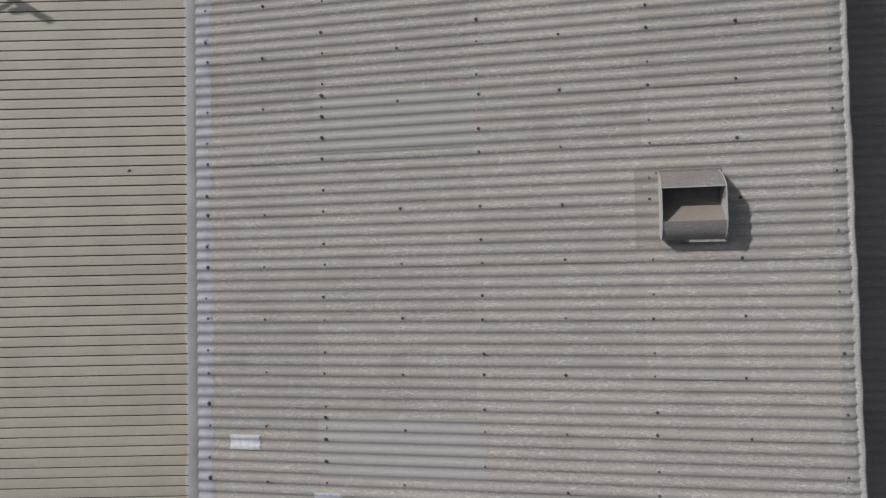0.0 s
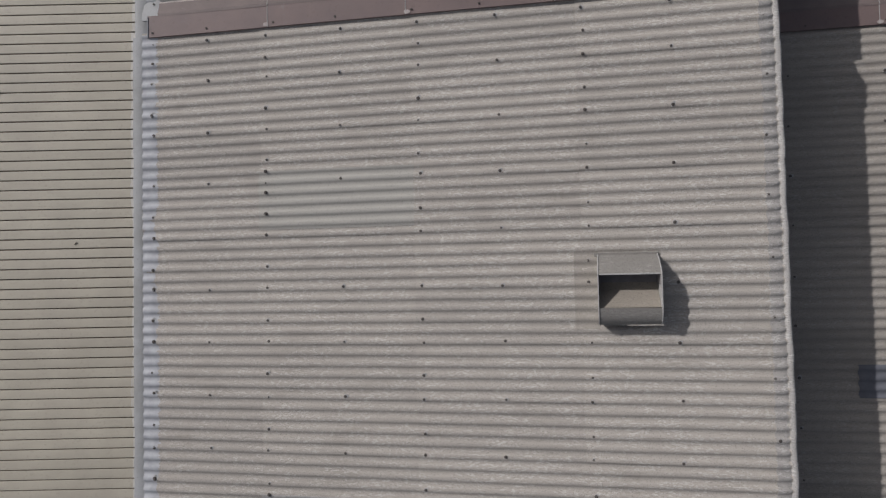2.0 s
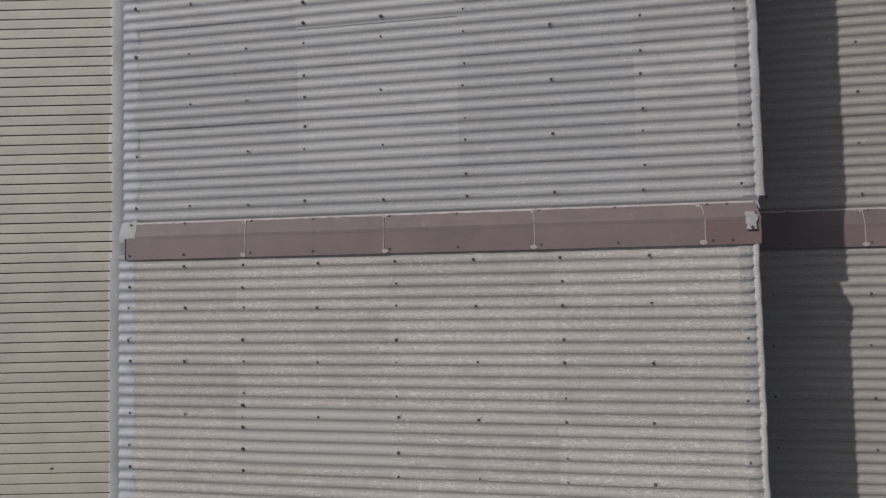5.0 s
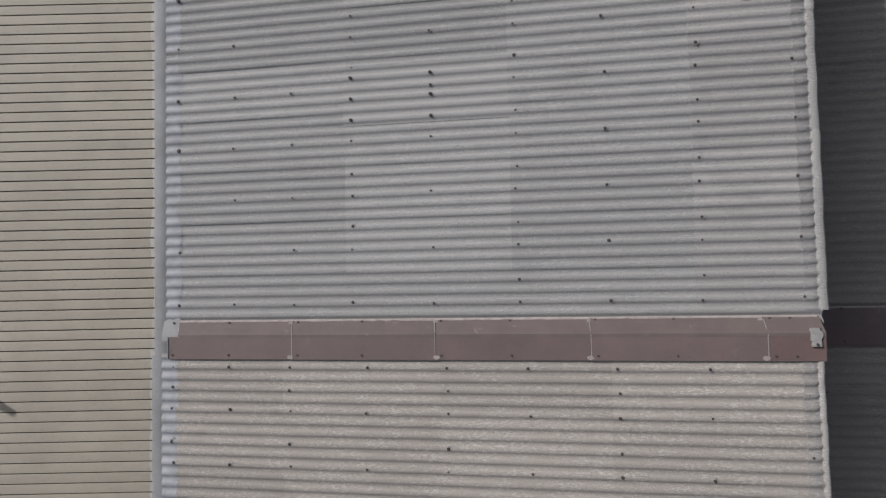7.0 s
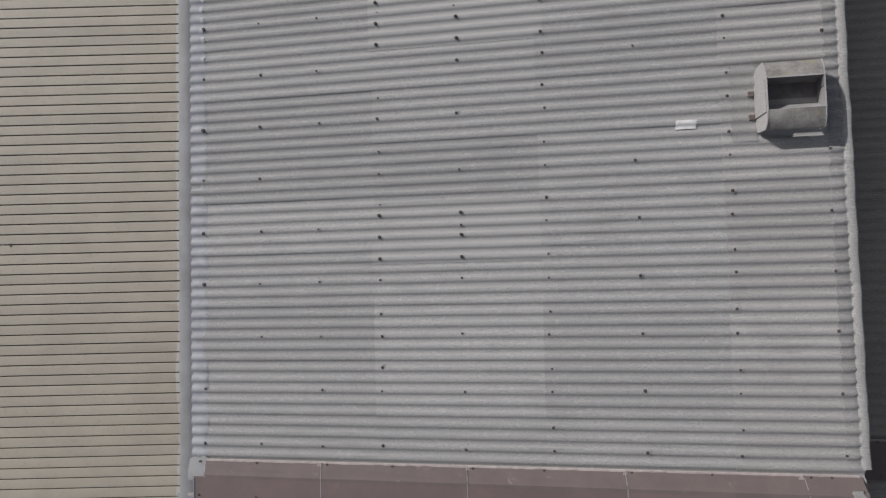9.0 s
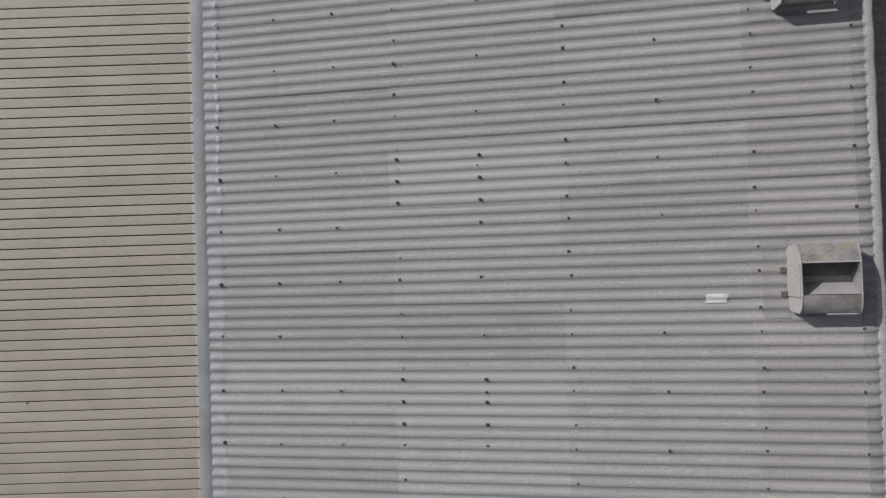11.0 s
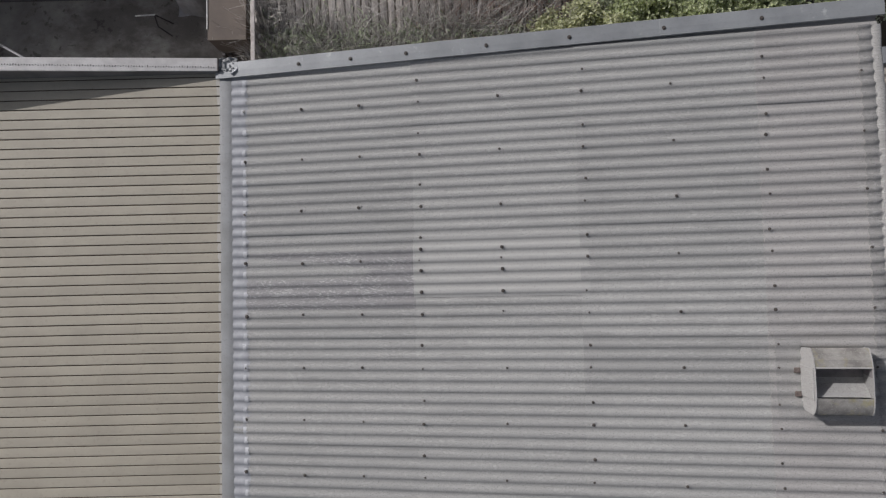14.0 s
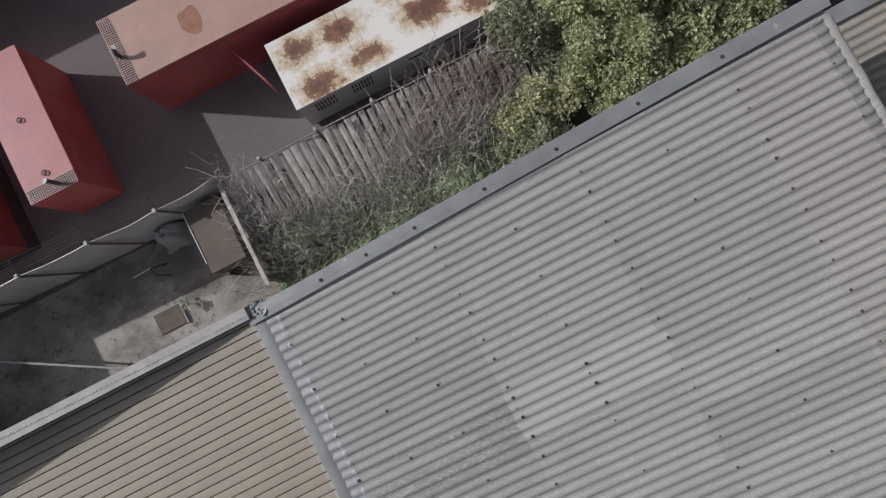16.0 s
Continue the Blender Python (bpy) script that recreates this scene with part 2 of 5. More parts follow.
BARK = painted("bark", (0.12, 0.095, 0.075), (0.07, 0.055, 0.045), 0.95, 12)
CREAM = painted("cream_capping", (0.62, 0.605, 0.585), (0.49, 0.475, 0.46), 0.6, 4.0)
GRILLE = painted("pale_grille", (0.62, 0.46, 0.43), (0.52, 0.38, 0.35), 0.5, 3.0)


def lichen_vent():
    m, n, l, b = mat("lichen_fibre_cement", 0.92)
    geo = n.new("ShaderNodeNewGeometry").outputs["Position"]
    a = noise_node(n, l, geo, 4.0, 5, 0.65)
    col = ramp(n, l, a, (0.36, (0.17, 0.16, 0.15)), (0.64, (0.31, 0.30, 0.275)))
    y = noise_node(n, l, geo, 5.5, 4, 0.6)
    col = mix(n, l, col, (0.30, 0.27, 0.13), math_node(n, l, "MULTIPLY", ramp(n, l, y, (0.55, (0, 0, 0)), (0.70, (1, 1, 1))), 0.65))
    f = noise_node(n, l, geo, 60, 3, 0.6)
    col = mix(n, l, col, (0.45, 0.44, 0.42), math_node(n, l, "MULTIPLY", ramp(n, l, f, (0.58, (0, 0, 0)), (0.70, (1, 1, 1))), 0.6))
    l.new(col, b.inputs["Base Color"])
    bump(n, l, b, f, 0.5, 0.003)
    return m


FC_LICHEN = lichen_vent()


# ---- building helpers ----
class Geo:
    """Gathers vertices and faces of one part."""

    def __init__(self):
        self.v, self.f = [], []

    def add(self, verts, faces):
        k = len(self.v)
        self.v += [tuple(p) for p in verts]
        self.f += [tuple(i + k for i in f) for f in faces]
        return self

    def box(self, x0, y0, z0, x1, y1, z1, m=None, bevel=0.0):
        if bevel:
            bm = bmesh.new()
            bmesh.ops.create_cube(bm, size=1)
            for p in bm.verts:
                p.co = Vector(((x0 + x1) / 2 + p.co.x * (x1 - x0), (y0 + y1) / 2 + p.co.y * (y1 - y0), (z0 + z1) / 2 + p.co.z * (z1 - z0)))
            bmesh.ops.bevel(bm, geom=bm.edges[:], offset=bevel, segments=2, affect="EDGES", profile=0.5)
            bm.verts.index_update()
            vs = [m @ p.co if m else p.co.copy() for p in bm.verts]
            fs = [[p.index for p in f.verts] for f in bm.faces]
            bm.free()
            return self.add(vs, fs)
        vs = [Vector((x, y, z)) for z in (z0, z1) for y in (y0, y1) for x in (x0, x1)]
        if m:
            vs = [m @ p for p in vs]
        return self.add(vs, [(0, 2, 3, 1), (4, 5, 7, 6), (0, 1, 5, 4), (2, 6, 7, 3), (0, 4, 6, 2), (1, 3, 7, 5)])

    def tube(self, pts, r0, r1=None, sides=6):
        pts = [Vector(p) for p in pts]
        r1 = r0 if r1 is None else r1
        vs, fs = [], []
        for i, p in enumerate(pts):
            d = (pts[min(i + 1, len(pts) - 1)] - pts[max(i - 1, 0)]).normalized()
            a = d.orthogonal().normalized()
            b = d.cross(a)
            r = r0 + (r1 - r0) * i / max(1, len(pts) - 1)
            vs += [p + (a * math.cos(t) + b * math.sin(t)) * r for t in (2 * math.pi * k / sides for k in range(sides))]
        for i in range(len(pts) - 1):
            for k in range(sides):
                q = (k + 1) % sides
                fs.append((i * sides + k, i * sides + q, (i + 1) * sides + q, (i + 1) * sides + k))
        fs += [tuple(range(sides))[::-1], tuple(range((len(pts) - 1) * sides, len(pts) * sides))]
        return self.add(vs, fs)

    def sheet(self, rows, thick):
        """A grid of points, given a thickness downwards, closed round its rim."""
        h, w = len(rows), len(rows[0])
        top = [p for r in rows for p in r]
        vs = top + [(p[0], p[1], p[2] - thick) for p in top]
        n = h * w
        fs = []
        for i in range(h - 1):
            for j in range(w - 1):
                a, b, c, d = i * w + j, i * w + j + 1, (i + 1) * w + j + 1, (i + 1) * w + j
                fs += [(a, b, c, d), (n + d, n + c, n + b, n + a)]
        rim = [j for j in range(w)] + [i * w + w - 1 for i in range(1, h)] + [(h - 1) * w + j for j in range(w - 2, -1, -1)] + [i * w for i in range(h - 2, 0, -1)]
        for a, b in zip(rim, rim[1:] + rim[:1]):
            k = len(vs)
            vs += [vs[b], vs[a], vs[n + a], vs[n + b]]
            fs.append((k, k + 1, k + 2, k + 3))
        return self.add(vs, fs)

    def mesh(self, name, material, smooth=False):
        me = bpy.data.meshes.new(name)
        me.from_pydata(self.v, [], self.f)
        me.materials.append(material)
        if smooth:
            me.polygons.foreach_set("use_smooth", [True] * len(me.polygons))
        me.update()
        return me


def part(name, geo, material, parent, label="", smooth=False):
    me = geo if isinstance(geo, bpy.types.Mesh) else geo.mesh(name, material, smooth)
    ob = new(name, me)
    ob.parent = parent
    return tagged(ob, label) if label else ob


def thing(name, label, category, at=(0, 0, 0), rz=0.0, group="", kind=""):
    ob = new(name)
    ob.matrix_basis = pose(*at, 0, 0, rz)
    return tagged(ob, label, category, group, kind)


# ---- the corrugated roof ----
GROUND = -3.2
DROP = 0.06
AMP = 0.0158


def wave(n):
    """Height of the corrugation over the crest line: round crest and trough with steep flanks between."""
    return AMP * (math.tanh(1.15 * math.cos(2 * math.pi * n)) / 0.818 - 1)


SLOPE_N, CREST_N, PITCH_N, Y_N = 0.1447, 0.555, 0.1772, 3.074
SLOPE_F, CREST_F, PITCH_F, Y_F = 0.1370, 0.463, 0.1766, 15.403
SLOPE_B, CREST_B = 0.1447, -1.31


def crest_near(x):
    return SLOPE_N * x + CREST_N


def crest_far(x):
    return SLOPE_F * x + CREST_F


def wavy(x0, x1, n0, n1, pitch, slope, lift_low=0.009, lift_side=0.002, seed=0, steps=16, cols=6, thick=0.007, ragged=0.0):
    """A corrugated sheet from x0 to x1 and crest n0 to n1; its own origin lies on the crest n = 0 at x0."""
    rng = random.Random(seed)
    bow = [rng.uniform(-0.0025, 0.0025) for _ in range(4)]
    rows = []
    k = int(round((n1 - n0) * steps))
    for i in range(k + 1):
        n = n0 + (n1 - n0) * i / k
        row = []
        wob = rng.uniform(-ragged, ragged)
        for j in range(cols + 1):
            u = j / cols
            x = (x1 - x0) * u
            if j == cols:
                x += wob
            z = slope * x + wave(n) - (0.007 if ragged and j == cols else 0)
            z += lift_low * (1 - u) + lift_side * (1 - (n - n0) / (n1 - n0))
            z += bow[0] * math.sin(3.1 * u + n) + bow[1] * math.sin(n * 1.3)
            row.append((x, n * pitch + bow[2] * math.sin(4 * u + n * 0.7), z))
        rows.append(row)
    g = Geo()
    g.sheet([list(r) for r in rows], thick)
    g.f = [f[::-1] for f in g.f]
    return g


BOLT_MESH = None


def bolt_mesh():
    g = Geo()
    for r, z0, z1, sides in ((0.030, -0.003, 0.004, 10), (0.017, 0.004, 0.016, 6)):
        vs = [(r * math.cos(2 * math.pi * k / sides), r * math.sin(2 * math.pi * k / sides), z) for z in (z0, z1) for k in range(sides)]
        fs = [tuple(range(sides, 2 * sides))] + [(k, (k + 1) % sides, sides + (k + 1) % sides, sides + k) for k in range(sides)]
        g.add(vs, fs)
    return g.mesh("roof_bolt", BOLT)


BOLT_MESH = bolt_mesh()


def sealed_bolt_mesh():
    """The same bolt on a smear of pale sealant."""
    me = bolt_mesh()
    g = Geo()
    k = 12
    rim = [(math.cos(a) * r + 0.012, math.sin(a) * r * 0.85) for a, r in ((2 * math.pi * i / k, 0.050 + 0.012 * math.sin(i * 2.3)) for i in range(k))]
    g.add([(x, y, z) for z in (-0.012, -0.002) for x, y in rim], [tuple(range(k, 2 * k))] + [(i, (i + 1) % k, k + (i + 1) % k, k + i) for i in range(k)])
    base = [tuple(p.co) for p in me.vertices]
    faces = [tuple(f.vertices) for f in me.polygons]
    cut = len(faces)
    h = Geo().add(base, faces).add(g.v, g.f)
    out = h.mesh("roof_bolt", BOLT)
    out.materials.append(FC_PALE)
    for f in out.polygons:
        f.material_index = 0 if f.index < cut else 1
    return out


SEALED_BOLT = sealed_bolt_mesh()


def roof_section(name, label, xs, n_from, n_to, pitch, y0, slope, crest, material, bolt_cols, special=(), width=5, columns={}):
    """Rows of lapped sheets from crest n_from to n_to, between the lap lines xs, and their bolts."""
    roof = thing(name, label, "roof", kind="structure")
    rng = random.Random(len(name) + n_from)
    meshes = {}
    skip = {(c, k) for c, k, *_ in special}
    starts = list(range(n_from, n_to, width))
    for c in range(len(xs) - 1):
        x0, x1 = xs[c] - (0.0 if c == 0 else 0.10), xs[c + 1] + (0.06 if c < len(xs) - 2 else 0.0)
        for k in starts:
            wide = min(width, n_to - k)
            var = rng.randrange(3)
            key = (c, var, wide)
            if key not in meshes:
                meshes[key] = wavy(x0, x1, -0.25, wide + 0.25, pitch, slope, seed=c * 7 + var).mesh("roofing_sheet", columns.get(c, material), True)
            ob = part("roofing_sheet", meshes[key], None, roof)
            ob.location = (x0 + rng.uniform(-0.012, 0.012), y0 + k * pitch, slope * x0 + crest + rng.uniform(-0.001, 0.002))
    for c, k, mtl, lab in special:
        x0, x1 = xs[c] - (0.13 if c else 0.0), xs[c + 1] + 0.03
        ob = part("roofing_sheet", wavy(x0, x1, -0.5, 5.0, pitch, slope, 0.010 if c else 0.005, 0.004 if c else 0.002, seed=k), mtl, roof, lab, True)
        ob.location = (x0, y0 + k * pitch, slope * x0 + crest + (0.007 if c else 0.006))
    for x, offs in bolt_cols:
        for k in range(n_from, n_to):
            if k % 5 in offs and rng.random() > 0.03:
                ob = part("roof_bolt", SEALED_BOLT if rng.random() < 0.55 else BOLT_MESH, None, roof)
                xx = x + rng.gauss(0, 0.012)
                ob.matrix_basis = pose(xx, y0 + k * pitch + rng.gauss(0, 0.010), slope * xx + crest + 0.012, 0, -math.degrees(math.atan(slope)), rng.uniform(0, 60))
                s = rng.uniform(0.55, 0.95) * (1.35 if x < -3.5 else 1.0)
                ob.scale = (s, s, s)
    return roof


LOW_N, LOW_F = -4.13, -4.08
near_roof = roof_section("roof_1", "corrugated fibre-cement roof, warm grey, speckled and weathered", [LOW_N, -1.89, 0.69, 3.25, 5.98], -50, 10, PITCH_N, Y_N, SLOPE_N, CREST_N, FC_NEAR,
                         [(-3.93, (0, 2)), (-2.91, (0,)), (-1.89, (0, 2)), (-0.595, (0,)), (0.69, (0, 2)), (1.945, (0,)), (3.25, (0, 2)), (4.52, (0,)), (5.81, (2,))],
                         [(1, -9, FC_PALE_NEAR, "smoother pale replacement sheet"), (1, -39, FC_SMOOTH, "smoother grey replacement sheet")], columns={0: FC_NEAR_DARK})
far_roof = roof_section("roof_2", "corrugated fibre-cement roof, cool grey, weathered and dusty", [LOW_F, -0.80, 1.85, 4.55, 6.15], -57, 30, PITCH_F, Y_F, SLOPE_F, CREST_F, FC_FAR,
                        [(-3.84, (0,)), (-2.83, (0,)), (-1.81, (0,)), (-0.80, (0, 2)), (0.52, (0,)), (1.85, (0, 2)), (3.21, (0,)), (4.54, (0, 2)), (5.89, (0,))],
                        [(1, -38, FC_LIGHT, "smoother pale replacement sheet"), (1, -18, FC_LIGHT, "smoother pale replacement sheet"), (1, 7, FC_LIGHT, "smoother pale replacement sheet"),
                         (0, 6, FC_MOTTLED, "darker sheet mottled with lichen")], columns={3: FC_FAR_WARM})
next_cols = [(7.2, (0,)), (8.75, (0,)), (9.9, (0, 2))]
next_roof = roof_section("roof_3", "corrugated fibre-cement roof of the lower bay, yellowed grey", [6.30, 9.65, 12.0, 13.3], -50, 10, PITCH_N, Y_N, SLOPE_B, CREST_B, FC_NEXT, next_cols)
next_far = roof_section("roof_5", "corrugated fibre-cement roof of the lower bay, yellowed grey", [6.30, 9.65, 12.0, 13.3], -57, 30, PITCH_F, Y_F, SLOPE_B, CREST_B - DROP, FC_NEXT, next_cols)

for x in (-3.93, -2.91, -1.89, -0.595, 0.69, 1.945, 3.25, 4.52):
    ob = part("roof_bolt", SEALED_BOLT, None, near_roof)
    ob.location = (x + 0.02 * math.sin(x * 9), Y_N + 9 * PITCH_N, crest_near(x) + 0.012)
    ob.scale = (0.8, 0.8, 0.8)

# bolts of the pale sheets sit on every other crest
for roof, y0, pitch, slope, crest, ns, cols in ((far_roof, Y_F, PITCH_F, SLOPE_F, CREST_F, (-38, -36, -34, -18, -16, -14, 7, 9, 11), (-0.80, 0.52)), (near_roof, Y_N, PITCH_N, SLOPE_N, CREST_N, (-4, -6, -8, -34, -36, -38), (-1.89,))):
    for k in ns:
        for x in cols:
            ob = part("roof_bolt", BOLT_MESH, None, roof)
            ob.location = (x, y0 + k * pitch, slope * x + crest + 0.026)


# ---- ridge capping at the high edge ----
def ridge_pieces(name, label, n_from, n_to, pitch, y0, slope, crest, x_end, roll, apron_mat, roll_mat):
    cap = thing(name, label, "ridge capping", kind="structure")
    rng = random.Random(5)
    aprons, rolls = [], []
    for var in range(3):
        rows = []
        for i in range(5 * 14 + 1):
            n = i / 14
            w = 0.004 * math.sin(n * 2.1 + var)
            row = []
            for dx, pinch, dz in ((-roll - 0.20, 0.0, 0.012), (-roll - 0.14, 0.0, 0.014), (-roll - 0.09, 0.05, 0.015), (-roll - 0.05, 0.25, 0.015), (-roll - 0.02, 0.7, 0.014), (-roll + 0.01, 1.3, 0.011), (-roll + 0.03, 1.5, 0.006)):
                z = AMP * 1.1 * (math.tanh(1.3 * (math.cos(2 * math.pi * n) - pinch)) / 0.862 - 1)
                row.append((dx + w, n * pitch, slope * dx + z + dz))
            rows.append(row)
        g = Geo()
        g.sheet(rows, 0.007)
        g.f = [f[::-1] for f in g.f]
        aprons.append(g.mesh("ridge_apron", apron_mat, True))
        rows = []
        for i in range(11):
            n = i / 2
            w = 0.004 * math.sin(n * 1.7 + var) + rng.uniform(-0.002, 0.002)
            rows.append([(dx + w, n * pitch, slope * dx + dz + w * 0.4) for dx, dz in ((-roll - 0.006, -0.030), (-roll, -0.012), (-roll * 0.88, 0.0), (-roll * 0.5, 0.009), (-0.012, 0.010), (0.010, 0.0), (0.018, -0.03), (0.018, -0.16))])
        g = Geo()
        g.sheet(rows, 0.008)
        g.f = [f[::-1] for f in g.f]
        rolls.append(g.mesh("ridge_roll", roll_mat, True))
    for k in range(n_from, n_to, 5):
        dx, dz = rng.uniform(-0.010, 0.010), rng.uniform(0, 0.006)
        for nm, me in (("ridge_apron", aprons[rng.randrange(3)]), ("ridge_roll", rolls[rng.randrange(3)])):
            ob = part(nm, me, None, cap)
            ob.location = (x_end + dx, y0 + k * pitch, slope * x_end + crest + dz)
            ob.rotation_euler = (0, 0, rng.uniform(-0.006, 0.006))
    return cap


ridge_pieces("ridge_capping", "pale grey scalloped ridge capping along the high edge of the roof", -50, 10, PITCH_N, Y_N, SLOPE_N, CREST_N, 6.03, 0.065, FC_APRON, FC_CAP)
ridge_pieces("ridge_capping", "pale grey scalloped ridge capping along the high edge of the roof", -56, 29, PITCH_F, Y_F, SLOPE_F, CREST_F, 6.20, 0.105, FC_APRON_GREY, FC_CAP_GREY)

# ---- white sealant band and flashing along the low edge ----
for low, y0, pitch, slope, crest, n0, n1 in ((LOW_N, Y_N, PITCH_N, SLOPE_N, CREST_N, -50, 10), (LOW_F, Y_F, PITCH_F, SLOPE_F, CREST_F, -57, 29)):
    band = part("sealant_band", wavy(low - 0.004, low + 0.275, n0 + 0.0, n1 + 0.0, pitch, slope, 0.0, 0.0, seed=3, steps=12, cols=4, thick=0.003, ragged=0.030), SEAL, None, "", True)
    tagged(band, "white brushed sealant paint over the ends of the corrugated sheets", "sealant", kind="structure")
    band.location = (low - 0.004, y0, slope * (low - 0.004) + crest + 0.0172)
    rng = random.Random(17)
    for k in range(n0, n1):
        if low == LOW_N or k < -18 or rng.random() < 0.2:
            continue
        # thicker daubs where the brush stopped on the crests
        xa, dab = low + 0.215 + rng.uniform(-0.02, 0.02), Geo()
        lo, hi = k - 0.32 + rng.uniform(-0.06, 0.06), k + 0.30 + rng.uniform(-0.06, 0.06)
        rows = []
        for i in range(7):
            n = lo + (hi - lo) * i / 6
            w = 0.020 + 0.020 * rng.random()
            rows.append([(xx - band.location.x, n * pitch, slope * xx + crest + wave(n) + 0.0190 - band.location.z) for xx in (xa - w, xa, xa + w * rng.uniform(0.6, 1.4))])
        dab.sheet(rows, 0.003)
        dab.f = [f[::-1] for f in dab.f]
        part("sealant_daub", dab, DAUB, band, smooth=True)

BEIGE_Z = -0.13
g = Geo()
for y_a, y_b, xa, xb in ((-6.0, 4.85, -4.33, -4.06), (4.85, 20.52, -4.29, -4.0)):
    rows = []
    k = int((y_b - y_a) / 0.12)
    for i in range(k + 1):
        y = y_a + (y_b - y_a) * i / k
        w = 0.012 * noise.noise((0, y * 2.1, 0)) + 0.006 * noise.noise((3, y * 9, 0))
        z = -0.122
        rows.append([(xa - 0.012 + w, y, z), (xa + 0.03 + w, y, z + 0.012), (xa + 0.12, y, z + 0.014), (xb - 0.07 + w, y, z + 0.012), (xb + 0.05, y, z - 0.05)])
    g.sheet(rows, 0.02)
g.f = [f[::-1] for f in g.f]
flashing = part("flashing", g, FLASH, None, "", True)
tagged(flashing, "pale blue-grey painted apron flashing between the two roofs", "flashing", kind="structure")

# ---- beige ribbed metal roof ----
RIB = 0.1726
beige = thing("roof_4", "beige ribbed metal roof with narrow dark seams", "roof", kind="structure")


def pan_mesh():
    half = RIB / 2 - 0.011
    prof = [(-half - 0.002, -0.03), (-half, -0.002), (-half + 0.004, 0.0), (-0.03, 0.0015), (0.03, 0.0015), (half - 0.004, 0.0), (half, -0.002), (half + 0.002, -0.03)]
    rows = [[(x, y, z + 0.0) for y, z in prof] for x in (-14.0, -7.5, -6.0, -4.28)]
    g = Geo()
    g.sheet([list(r) for r in rows], 0.003)
    return g.mesh("roof_pan", BEIGE)


PAN = pan_mesh()
rng = random.Random(11)
for k in range(-35, 119):
    ob = part("roof_pan", PAN, None, beige)
    ob.location = (rng.uniform(-0.012, 0.012) + (0.03 if k * RIB > 4.9 else 0), 0.131 + (k + 0.5) * RIB, BEIGE_Z + rng.uniform(-0.001, 0.001))
part("roof_deck", Geo().box(-14.0, -6.0, BEIGE_Z - 0.09, -4.1, 20.54, BEIGE_Z - 0.019), GROOVE, beige, "seam bottoms, their dark colour standing for shade in the gaps")

g = Geo()
for k in range(-35, 118):
    yc = 0.131 + (k + 0.5) * RIB
    xr = -4.30 if yc < 4.9 else -4.27
    rows = []
    for j in range(5):
        y = yc + (j - 2) / 2 * (RIB / 2 - 0.013)
        w = 0.075 + 0.05 * noise.noise((1, y * 1.1, 0)) + 0.02 * noise.noise((2, y * 14, 0))
        rows.append([(xr - w, y, BEIGE_Z + 0.0045), (xr + 0.02, y, BEIGE_Z + 0.005)])
    g.sheet(rows, 0.002)
g.f = [f[::-1] for f in g.f]
tagged(part("paint_edge", g, PAINT_EDGE, None), "thin ragged edge of pale paint over the pan ends", "paint", kind="stuff")

